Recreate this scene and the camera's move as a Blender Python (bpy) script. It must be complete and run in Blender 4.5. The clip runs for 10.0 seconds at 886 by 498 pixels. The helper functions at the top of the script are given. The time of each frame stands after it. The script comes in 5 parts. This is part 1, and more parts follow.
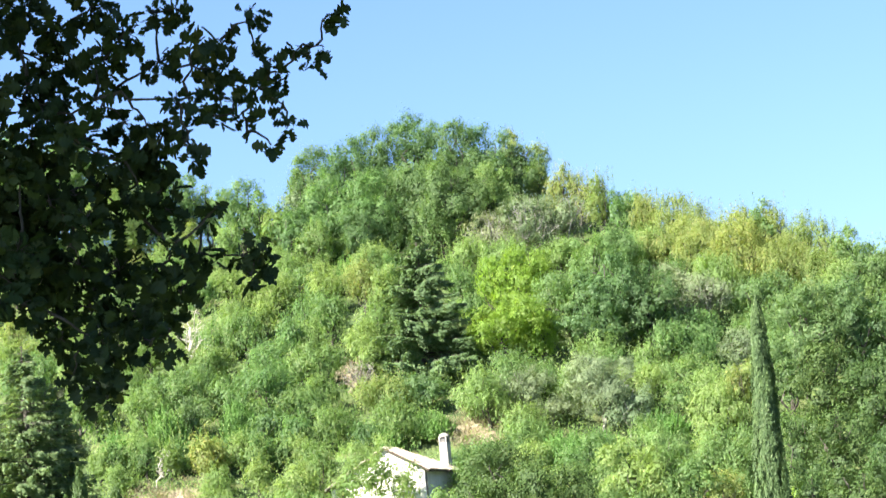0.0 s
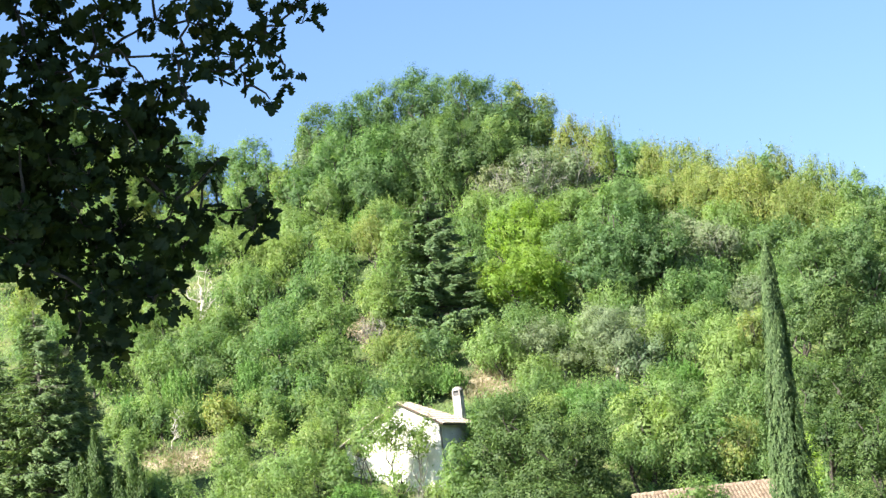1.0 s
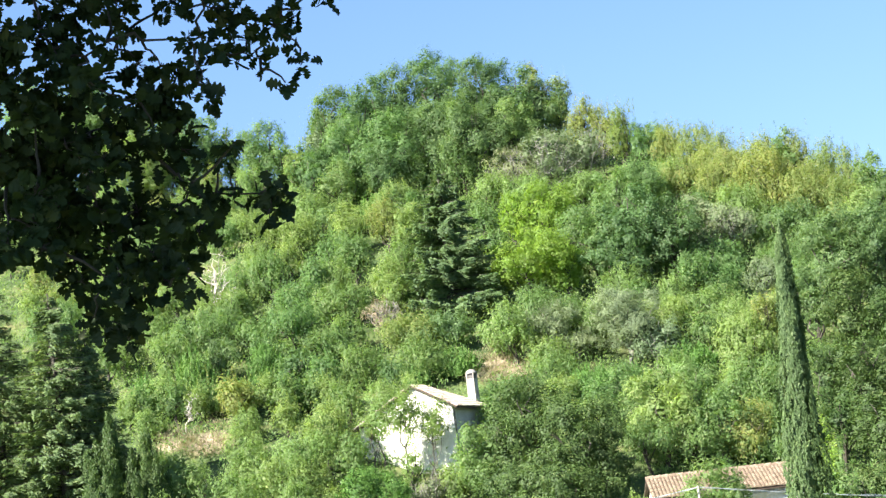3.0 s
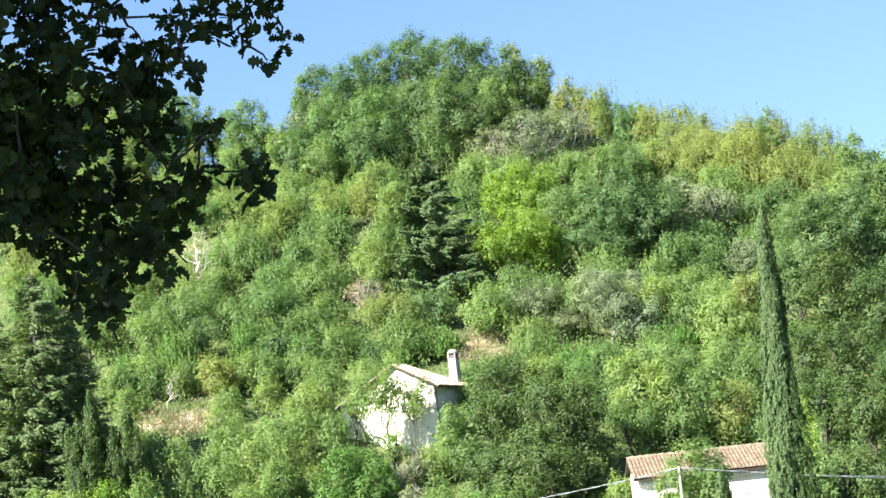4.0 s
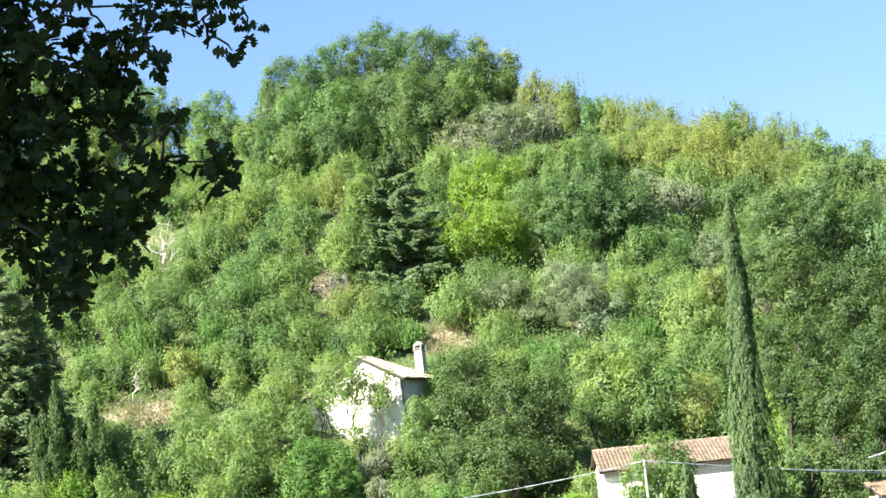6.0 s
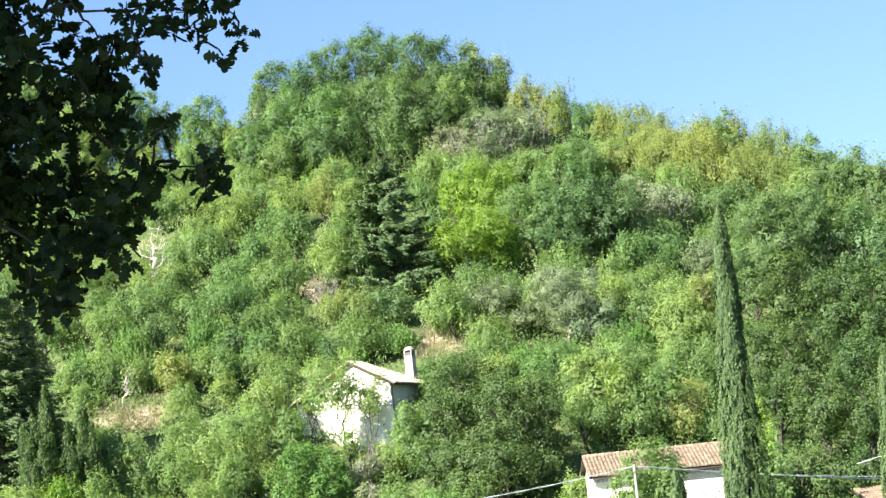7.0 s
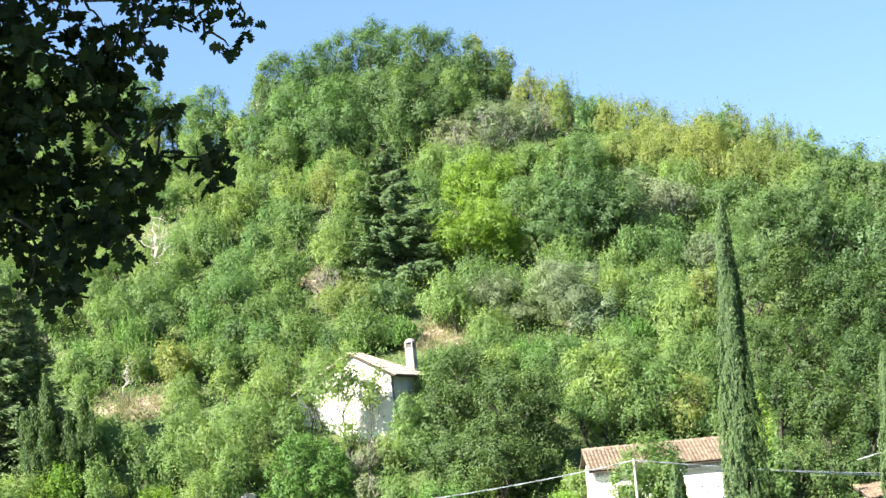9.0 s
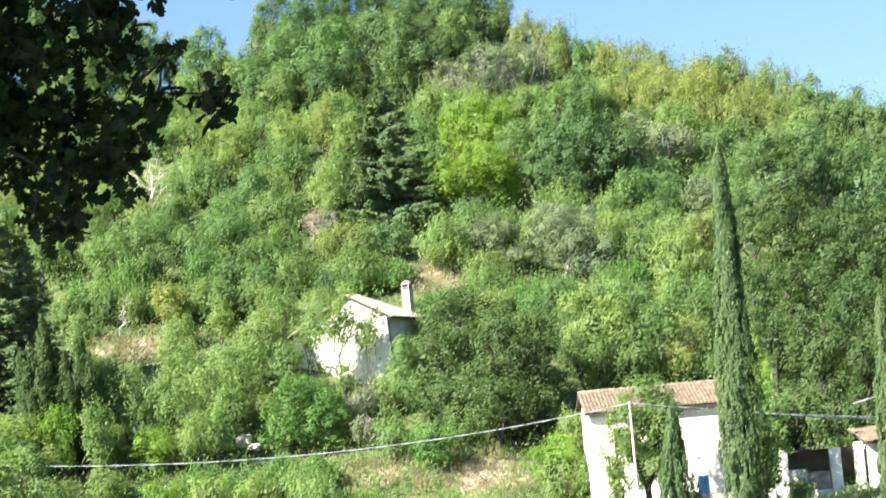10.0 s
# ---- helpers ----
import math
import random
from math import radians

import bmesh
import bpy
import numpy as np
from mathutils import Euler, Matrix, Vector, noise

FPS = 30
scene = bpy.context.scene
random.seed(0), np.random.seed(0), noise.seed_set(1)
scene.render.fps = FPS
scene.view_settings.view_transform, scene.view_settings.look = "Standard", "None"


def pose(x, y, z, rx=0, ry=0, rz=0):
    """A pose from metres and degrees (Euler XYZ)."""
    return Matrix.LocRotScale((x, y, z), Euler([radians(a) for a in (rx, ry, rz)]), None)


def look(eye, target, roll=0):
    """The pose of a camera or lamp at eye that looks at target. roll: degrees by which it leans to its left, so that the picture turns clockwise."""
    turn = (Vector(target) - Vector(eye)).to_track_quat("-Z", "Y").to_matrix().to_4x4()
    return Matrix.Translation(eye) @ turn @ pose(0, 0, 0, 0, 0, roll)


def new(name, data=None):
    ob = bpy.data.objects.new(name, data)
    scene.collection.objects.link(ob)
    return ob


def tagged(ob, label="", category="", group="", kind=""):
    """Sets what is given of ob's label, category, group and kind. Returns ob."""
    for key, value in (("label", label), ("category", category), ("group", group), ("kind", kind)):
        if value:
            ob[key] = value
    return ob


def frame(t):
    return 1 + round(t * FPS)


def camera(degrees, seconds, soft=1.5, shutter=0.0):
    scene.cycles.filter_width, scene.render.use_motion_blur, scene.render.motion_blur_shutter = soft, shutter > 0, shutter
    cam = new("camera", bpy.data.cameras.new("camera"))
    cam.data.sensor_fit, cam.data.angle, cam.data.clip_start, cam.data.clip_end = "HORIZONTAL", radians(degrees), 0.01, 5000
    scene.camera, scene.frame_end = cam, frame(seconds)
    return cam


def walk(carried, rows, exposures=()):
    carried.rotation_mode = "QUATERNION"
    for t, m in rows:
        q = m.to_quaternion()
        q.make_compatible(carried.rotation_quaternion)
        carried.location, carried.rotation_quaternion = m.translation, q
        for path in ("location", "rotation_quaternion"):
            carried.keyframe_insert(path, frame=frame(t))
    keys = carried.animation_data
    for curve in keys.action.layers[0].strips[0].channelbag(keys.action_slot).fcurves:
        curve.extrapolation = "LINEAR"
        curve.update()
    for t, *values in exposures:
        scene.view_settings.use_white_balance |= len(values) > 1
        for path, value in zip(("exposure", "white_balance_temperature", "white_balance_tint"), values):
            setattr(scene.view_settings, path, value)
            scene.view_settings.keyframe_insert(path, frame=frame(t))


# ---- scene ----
cam = camera(20, 10.0, soft=1.42, shutter=0.3)
walk(cam, [
    (0, look((-0.042, 0.000, 1.629), (0.366, 98.899, 16.422), -4.956)),
    (0.2, look((-0.029, 0.000, 1.622), (0.067, 99.047, 15.396), -5.134)),
    (0.3, look((-0.021, 0.000, 1.618), (-0.098, 99.106, 14.962), -5.498)),
    (0.5, look((-0.013, 0.000, 1.612), (-1.385, 99.040, 15.366), -5.861)),
    (1, look((-0.003, 0.000, 1.600), (-0.161, 99.146, 14.643), -6.359)),
    (1.5, look((-0.006, 0.000, 1.608), (-0.758, 99.133, 14.730), -6.530)),
    (2, look((-0.010, 0.000, 1.605), (-1.414, 99.145, 14.577), -6.697)),
    (2.2, look((-0.006, 0.000, 1.605), (-0.687, 99.199, 14.216), -6.689)),
    (3.3, look((-0.015, 0.000, 1.605), (-0.645, 99.243, 13.870), -6.140)),
    (3.5, look((-0.012, 0.000, 1.606), (-0.033, 99.277, 13.608), -6.068)),
    (4, look((-0.008, 0.000, 1.599), (-0.165, 99.330, 13.151), -6.103)),
    (4.5, look((0.000, 0.000, 1.600), (0.000, 99.343, 13.042), -6.200)),
    (5, look((-0.001, 0.000, 1.593), (0.084, 99.380, 12.707), -6.288)),
    (5.5, look((0.003, 0.000, 1.590), (0.561, 99.405, 12.472), -6.124)),
    (6.8, look((0.005, 0.000, 1.594), (1.548, 99.308, 13.233), -5.827)),
    (7, look((0.004, 0.000, 1.594), (1.527, 99.350, 12.871), -5.832)),
    (7.5, look((-0.001, 0.000, 1.592), (1.854, 99.349, 12.831), -5.749)),
    (8, look((-0.004, 0.000, 1.593), (1.354, 99.378, 12.649), -5.446)),
    (8.5, look((-0.006, 0.000, 1.598), (1.411, 99.404, 12.407), -5.292)),
    (9, look((-0.008, 0.000, 1.599), (1.427, 99.385, 12.577), -5.284)),
    (9.5, look((-0.009, 0.000, 1.595), (1.638, 99.372, 12.666), -5.255)),
    (9.8, look((-0.016, 0.000, 1.588), (1.700, 99.473, 11.701), -5.142)),
    (9.9, look((-0.023, 0.000, 1.585), (1.648, 99.551, 10.897), -4.993)),
    (10, look((-0.035, 0.000, 1.575), (1.337, 99.611, 10.280), -5.011)),
], exposures=[(0, 2.31), (1.0, 2.08), (10, 2.07)])


# ---- sky and sun ----
SUN = Vector((-0.65, -0.47, 0.60)).normalized()  # towards the sun
world = bpy.data.worlds.new("world")
scene.world = world
world.use_nodes = True
wn = world.node_tree
sky = wn.nodes.new("ShaderNodeTexSky")
sky.sky_type, sky.sun_disc = "NISHITA", False
sky.sun_elevation = math.asin(SUN.z)
sky.sun_rotation = math.atan2(SUN.x, SUN.y)
sky.air_density, sky.dust_density, sky.ozone_density = 1.0, 0.7, 2.4
wn.nodes["Background"].inputs[1].default_value = 0.052
tint = wn.nodes.new("ShaderNodeMix")
tint.data_type, tint.blend_type = "RGBA", "MULTIPLY"
tint.inputs[0].default_value, tint.inputs[7].default_value = 1.0, (0.72, 0.825, 1.055, 1)
wn.links.new(sky.outputs[0], tint.inputs[6])
wn.links.new(tint.outputs[2], wn.nodes["Background"].inputs[0])
sun = new("sun", bpy.data.lights.new("sun", "SUN"))
sun.data.energy, sun.data.angle, sun.data.color = 5.0, radians(0.5), (1.0, 0.94, 0.84)
sun.matrix_world = look(SUN * 400, (0, 0, 0))


# ---- materials ----
def nodes_of(name):
    m = bpy.data.materials.new(name)
    m.use_nodes = True
    nt = m.node_tree
    nt.nodes.clear()
    out = nt.nodes.new("ShaderNodeOutputMaterial")
    return m, nt, out


def node(nt, kind, **values):
    n = nt.nodes.new(kind)
    for key, v in values.items():
        n.inputs[key.replace("_", " ")].default_value = v
    return n


def ramp(nt, fac, stops):
    r = nt.nodes.new("ShaderNodeValToRGB")
    while len(r.color_ramp.elements) < len(stops):
        r.color_ramp.elements.new(0.5)
    for e, (p, c) in zip(r.color_ramp.elements, stops):
        e.position, e.color = p, (*c, 1)
    nt.links.new(fac, r.inputs[0])
    return r.outputs[0]


def mix(nt, fac, a, b, blend="MIX"):
    m = nt.nodes.new("ShaderNodeMix")
    m.data_type, m.blend_type = "RGBA", blend
    for sock, v in ((m.inputs[0], fac), (m.inputs[6], a), (m.inputs[7], b)):
        if hasattr(v, "is_output"):
            nt.links.new(v, sock)
        else:
            sock.default_value = v if isinstance(v, float) else (*v, 1)
    return m.outputs[2]


def noise_of(nt, scale, detail=3.0, space="Object"):
    tc = nt.nodes.new("ShaderNodeTexCoord")
    n = node(nt, "ShaderNodeTexNoise", Scale=scale, Detail=detail)
    nt.links.new(tc.outputs[space], n.inputs["Vector"])
    return n.outputs[0]


def leaf_material(name, dark, light, odd, glow=0.5, odd_share=0.9):
    """Leaves: each one its own tone, patches within the crown, a shift from plant to plant, light shining through."""
    m, nt, out = nodes_of(name)
    geo = nt.nodes.new("ShaderNodeNewGeometry")
    info = nt.nodes.new("ShaderNodeObjectInfo")
    dark = tuple(a * 0.4 + b * 0.6 for a, b in zip(dark, light))
    light, odd = (tuple(v * 1.04 for v in c) for c in (light, odd))
    tone = ramp(nt, geo.outputs["Random Per Island"], [(0.0, dark), (odd_share, light), (min(1.0, odd_share + 0.04), odd)])
    patch = noise_of(nt, 0.8, 3.0)
    tone = mix(nt, 0.75, tone, ramp(nt, patch, [(0.3, (0.66, 0.69, 0.68)), (0.7, (1.32, 1.26, 1.1))]), "MULTIPLY")
    tone = mix(nt, 0.6, tone, ramp(nt, info.outputs["Random"], [(0.0, (0.8, 0.95, 0.95)), (0.5, (1.0, 1.0, 1.0)), (1.0, (1.14, 1.06, 0.95))]), "MULTIPLY")
    d = node(nt, "ShaderNodeBsdfDiffuse", Roughness=0.6)
    t = nt.nodes.new("ShaderNodeBsdfTranslucent")
    g = node(nt, "ShaderNodeBsdfGlossy", Roughness=0.6)
    g.inputs["Color"].default_value = (0.6, 0.65, 0.6, 1)
    nt.links.new(tone, d.inputs["Color"])
    nt.links.new(mix(nt, 1.0, tone, (1.12, 1.15, 0.62), "MULTIPLY"), t.inputs["Color"])
    m1 = node(nt, "ShaderNodeMixShader", Fac=glow)
    nt.links.new(d.outputs[0], m1.inputs[1]), nt.links.new(t.outputs[0], m1.inputs[2])
    m2 = node(nt, "ShaderNodeMixShader", Fac=0.03)
    nt.links.new(m1.outputs[0], m2.inputs[1]), nt.links.new(g.outputs[0], m2.inputs[2])
    nt.links.new(m2.outputs[0], out.inputs[0])
    return m


def solid_material(name, stops, scale, rough=0.85, bump=0.4, fine=9.0, space="Object"):
    """A matt surface with stains at one scale and grain at a finer one."""
    m, nt, out = nodes_of(name)
    b = node(nt, "ShaderNodeBsdfPrincipled", Roughness=rough)
    tone = ramp(nt, noise_of(nt, scale, 4.0, space), stops)
    grain = noise_of(nt, scale * fine, 3.0, space)
    tone = mix(nt, 0.5, tone, ramp(nt, grain, [(0.3, (0.75, 0.75, 0.75)), (0.7, (1.2, 1.2, 1.2))]), "MULTIPLY")
    info = nt.nodes.new("ShaderNodeObjectInfo")
    tone = mix(nt, 0.5, tone, ramp(nt, info.outputs["Random"], [(0.0, (0.8, 0.8, 0.8)), (1.0, (1.2, 1.15, 1.1))]), "MULTIPLY")
    nt.links.new(tone, b.inputs["Base Color"])
    bm = node(nt, "ShaderNodeBump", Strength=bump, Distance=0.03)
    nt.links.new(grain, bm.inputs["Height"]), nt.links.new(bm.outputs[0], b.inputs["Normal"])
    nt.links.new(b.outputs[0], out.inputs[0])
    return m


# distance haze is mixed into the hill leaf colours: extra blue, lifted darks
LEAF = {
    "dark": leaf_material("dark_leaves", (0.062, 0.121, 0.054), (0.143, 0.242, 0.097), (0.215, 0.303, 0.140)),
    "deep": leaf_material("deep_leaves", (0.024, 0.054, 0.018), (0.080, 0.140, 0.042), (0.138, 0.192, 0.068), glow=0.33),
    "mid": leaf_material("mid_leaves", (0.080, 0.160, 0.052), (0.182, 0.296, 0.108), (0.275, 0.355, 0.165)),
    "light": leaf_material("light_leaves", (0.120, 0.205, 0.062), (0.250, 0.360, 0.127), (0.345, 0.412, 0.20)),
    "lime": leaf_material("lime_leaves", (0.106, 0.205, 0.031), (0.218, 0.35, 0.058), (0.30, 0.40, 0.095)),
    "gold": leaf_material("gold_leaves", (0.135, 0.185, 0.06), (0.255, 0.325, 0.105), (0.34, 0.33, 0.13), odd_share=0.85),
    "olive": leaf_material("olive_leaves", (0.115, 0.165, 0.09), (0.20, 0.265, 0.15), (0.26, 0.32, 0.195), glow=0.3),
    "grey": leaf_material("grey_leaves", (0.12, 0.16, 0.085), (0.215, 0.275, 0.145), (0.28, 0.30, 0.20), glow=0.3, odd_share=0.8),
    "dry": leaf_material("dry_twig_leaves", (0.20, 0.165, 0.13), (0.36, 0.31, 0.255), (0.30, 0.31, 0.19), glow=0.15),
    "broom": leaf_material("broom_leaves", (0.058, 0.141, 0.035), (0.148, 0.283, 0.072), (0.233, 0.364, 0.126), glow=0.3),
    "laurel": leaf_material("laurel_leaves", (0.040, 0.105, 0.024), (0.105, 0.225, 0.052), (0.19, 0.31, 0.09), glow=0.25),
    "needle": leaf_material("needle_leaves", (0.066, 0.120, 0.056), (0.155, 0.232, 0.104), (0.21, 0.27, 0.12), glow=0.38),
    "cypress": leaf_material("cypress_leaves", (0.038, 0.076, 0.032), (0.104, 0.167, 0.065), (0.159, 0.222, 0.092), glow=0.2),
    "straw": leaf_material("straw_blades", (0.17, 0.145, 0.085), (0.31, 0.27, 0.17), (0.22, 0.26, 0.11), glow=0.2),
    # near oak: shade beneath its crown is darkened into the leaf colour
    "oak": leaf_material("shaded_oak_leaves", (0.011, 0.022, 0.008), (0.024, 0.042, 0.013), (0.045, 0.058, 0.019), glow=0.08),
}
BARK = solid_material("bark", [(0.3, (0.035, 0.03, 0.024)), (0.7, (0.10, 0.088, 0.07))], 3.0)
PALE_WOOD = solid_material("pale_dead_wood", [(0.3, (0.34, 0.31, 0.27)), (0.7, (0.62, 0.58, 0.52))], 3.0)
GREY_WOOD = solid_material("grey_twigs", [(0.3, (0.13, 0.13, 0.105)), (0.7, (0.29, 0.285, 0.24))], 3.0)
OAK_BARK = solid_material("oak_bark", [(0.3, (0.02, 0.018, 0.015)), (0.7, (0.05, 0.042, 0.034))], 8.0)
PLASTER = solid_material("white_plaster", [(0.25, (0.66, 0.63, 0.58)), (0.6, (0.84, 0.82, 0.78))], 0.9, 0.9, 0.2)
BOARD_AND_SHADE_GREY = solid_material("board_and_shade_grey", [(0.3, (0.40, 0.38, 0.36)), (0.7, (0.58, 0.56, 0.53))], 1.2, 0.9, 0.3)
TILE = solid_material("clay_tile", [(0.2, (0.115, 0.085, 0.062)), (0.45, (0.215, 0.162, 0.112)), (0.8, (0.36, 0.305, 0.225))], 2.6, 0.85, 0.3)
PALE_TILE = solid_material("bleached_clay_tile", [(0.2, (0.26, 0.19, 0.14)), (0.5, (0.41, 0.34, 0.28)), (0.8, (0.54, 0.48, 0.41))], 2.2, 0.85, 0.3)
WORN_RENDER = solid_material("worn_render", [(0.3, (0.20, 0.18, 0.16)), (0.7, (0.42, 0.39, 0.35))], 2.5)
DARK_WOOD = solid_material("dark_wood", [(0.3, (0.05, 0.035, 0.025)), (0.7, (0.11, 0.08, 0.06))], 5.0)
STONE = solid_material("pale_stone", [(0.3, (0.32, 0.28, 0.23)), (0.7, (0.62, 0.57, 0.50))], 1.5)
CONCRETE = solid_material("pale_concrete", [(0.3, (0.33, 0.31, 0.27)), (0.7, (0.50, 0.47, 0.42))], 2.0)
CABLE = solid_material("cable_sheath", [(0.3, (0.33, 0.36, 0.39)), (0.7, (0.48, 0.51, 0.54))], 2.0, 0.5, 0.1)
BLUE = solid_material("blue_plastic", [(0.3, (0.10, 0.30, 0.62)), (0.7, (0.16, 0.40, 0.72))], 2.0, 0.4, 0.1)
IRON = solid_material("dark_iron", [(0.3, (0.05, 0.05, 0.05)), (0.7, (0.12, 0.11, 0.10))], 4.0, 0.5)
OLD_WALL = solid_material("old_wall", [(0.3, (0.20, 0.18, 0.16)), (0.7, (0.36, 0.33, 0.30))], 1.6)
gm, gt, go = nodes_of("window_glass")
gb = node(gt, "ShaderNodeBsdfPrincipled", Base_Color=(0.03, 0.035, 0.04, 1), Roughness=0.08)
gt.links.new(gb.outputs[0], go.inputs[0])
GLASS = gm


# ---- ground ----
def smooth(a, b, v):
    s = min(1.0, max(0.0, (v - a) / (b - a)))
    return s * s * (3 - 2 * s)


CREST = ((-0.40, 205), (-0.18, 212), (-0.065, 213), (-0.02, 226), (0.02, 226), (0.06, 212), (0.10, 205), (0.16, 199), (0.24, 190), (0.40, 180))
BARE = ((-17.9, 165.2, 1.5), (-20.7, 165.5, 1.0), (1.8, 171.3, 1.8), (-2.7, 146.0, 1.5), (3.1, 144.0, 2.4), (-25.8, 159.5, 2.0), (-17.6, 153.8, 1.3), (-21.1, 148.2, 1.4))


def ground_z(x, y):
    """Height of the ground: a low valley, then a steep slope up to a rounded crest that falls away behind."""
    u = x / max(y, 60.0)
    yr = CREST[0][1] if u < CREST[0][0] else CREST[-1][1]
    for (u0, y0), (u1, y1) in zip(CREST, CREST[1:]):
        if u0 <= u <= u1:
            yr = y0 + (y1 - y0) * smooth(u0, u1, u)
    z = -2.8 * smooth(20, 70, y)
    up = min(y, yr) - 139.0
    z += 0.52 * (math.sqrt(up * up + 36) + up) / 2
    over = max(0.0, y - yr)
    z -= 0.42 * (math.sqrt(over * over + 25) - 5)
    rough = smooth(100, 150, y)
    z += rough * (0.35 * math.sin(x * 0.31 + 1.3 * math.sin(y * 0.23)) + 0.2 * math.sin(y * 0.9 + 1.7 * math.sin(x * 0.7)))
    z += 0.06 * math.sin(x * 0.8 + y * 0.37)
    return max(z, -3.3 + 0.05 * math.sin(x * 0.05 + y * 0.03))


# ---- plants ----
def leaf_mesh(name, pos, nrm, size, aspect, rng, along=None):
    """One mesh of many small pointed leaves at the places pos, facing nrm."""
    n = len(pos)
    nrm = nrm / (np.linalg.norm(nrm, axis=1, keepdims=True) + 1e-9)
    a = rng.normal(size=(n, 3)) if along is None else along + 0.25 * rng.normal(size=(n, 3))
    a -= nrm * (a * nrm).sum(1, keepdims=True)
    a /= np.linalg.norm(a, axis=1, keepdims=True) + 1e-9
    b = np.cross(nrm, a)
    length = (size * rng.uniform(0.65, 1.3, n))[:, None] * 0.5
    width = length * aspect
    bend = nrm * width * 0.35
    side = rng.uniform(-0.6, 0.6, (n, 1))
    tri = np.stack([pos - a * length * side + b * width + bend, pos + a * length, pos - a * length - b * width], 1)
    me = bpy.data.meshes.new(name)
    me.vertices.add(3 * n)
    me.vertices.foreach_set("co", tri.astype(np.float32).ravel())
    me.loops.add(3 * n)
    me.loops.foreach_set("vertex_index", np.arange(3 * n, dtype=np.int32))
    me.polygons.add(n)
    me.polygons.foreach_set("loop_start", np.arange(0, 3 * n, 3, dtype=np.int32))
    me.polygons.foreach_set("loop_total", np.full(n, 3, dtype=np.int32))
    me.update(calc_edges=True)
    return me


def unit(n, rng):
    v = rng.normal(size=(n, 3))
    return v / np.linalg.norm(v, axis=1, keepdims=True)


def add_limb(bm, pts, r0, r1, sides=6):
    """A tapered, bent limb through pts, added to bm."""
    rings = []
    for i, p in enumerate(pts):
        d = (Vector(pts[min(i + 1, len(pts) - 1)]) - Vector(pts[max(i - 1, 0)])).normalized()
        s = d.cross((0.3, 0.9, 0.2)).normalized()
        c = d.cross(s)
        r = r0 + (r1 - r0) * i / (len(pts) - 1)
        rings.append([bm.verts.new(Vector(p) + r * (math.cos(k * math.tau / sides) * s + math.sin(k * math.tau / sides) * c)) for k in range(sides)])
    for a, b in zip(rings, rings[1:]):
        for k in range(sides):
            bm.faces.new((a[k], a[(k + 1) % sides], b[(k + 1) % sides], b[k]))
    bm.faces.new(rings[-1])
    bm.faces.new(rings[0][::-1])


def crooked(a, b, bend, rng, steps=4):
    """Points from a to b with an uneven bend."""
    a, b = Vector(a), Vector(b)
    size = (b - a).length * bend
    return [a.lerp(b, i / steps) + (Vector(rng.normal(size=3)) * size if 0 < i < steps else Vector()) for i in range(steps + 1)]


def part(name, bm, material, parent, label="", smooth_faces=False):
    """Links a bmesh or mesh as one object under a thing or a part."""
    if isinstance(bm, bmesh.types.BMesh):
        me = bpy.data.meshes.new(name)
        bmesh.ops.recalc_face_normals(bm, faces=bm.faces)
        bm.to_mesh(me)
        bm.free()
    else:
        me = bm
    if material is not None and not me.materials:
        me.materials.append(material)
    if smooth_faces:
        me.polygons.foreach_set("use_smooth", [True] * len(me.polygons))
    ob = new(name, me)
    ob.parent = parent
    if label:
        tagged(ob, label)
    return ob


def thing(name, m, label, category, group=""):
    ob = new(name)
    ob.matrix_world = m
    return tagged(ob, label, category, group)


SEED = [10]


def next_rng():
    SEED[0] += 1
    return np.random.default_rng(SEED[0])


def sprays(centres, axes, length, per, rng, slim=0.36):
    """Leaves in loose sprays along axes, thick in the middle and thinning to the tip: places and facings."""
    n = len(centres)
    s = rng.beta(1.6, 1.7, (n, per, 1)) - 0.45
    fat = length[:, None, None] * slim * (1.1 - np.abs(s))
    off = rng.normal(0, 0.62, (n, per, 3)) * fat
    pos = centres[:, None] + axes[:, None] * s * length[:, None, None] + off
    nrm = axes[:, None] * 0.25 + off / (fat + 1e-6) * 0.38 + rng.normal(0, 0.26, (n, per, 3))
    return pos.reshape(-1, 3), nrm.reshape(-1, 3)


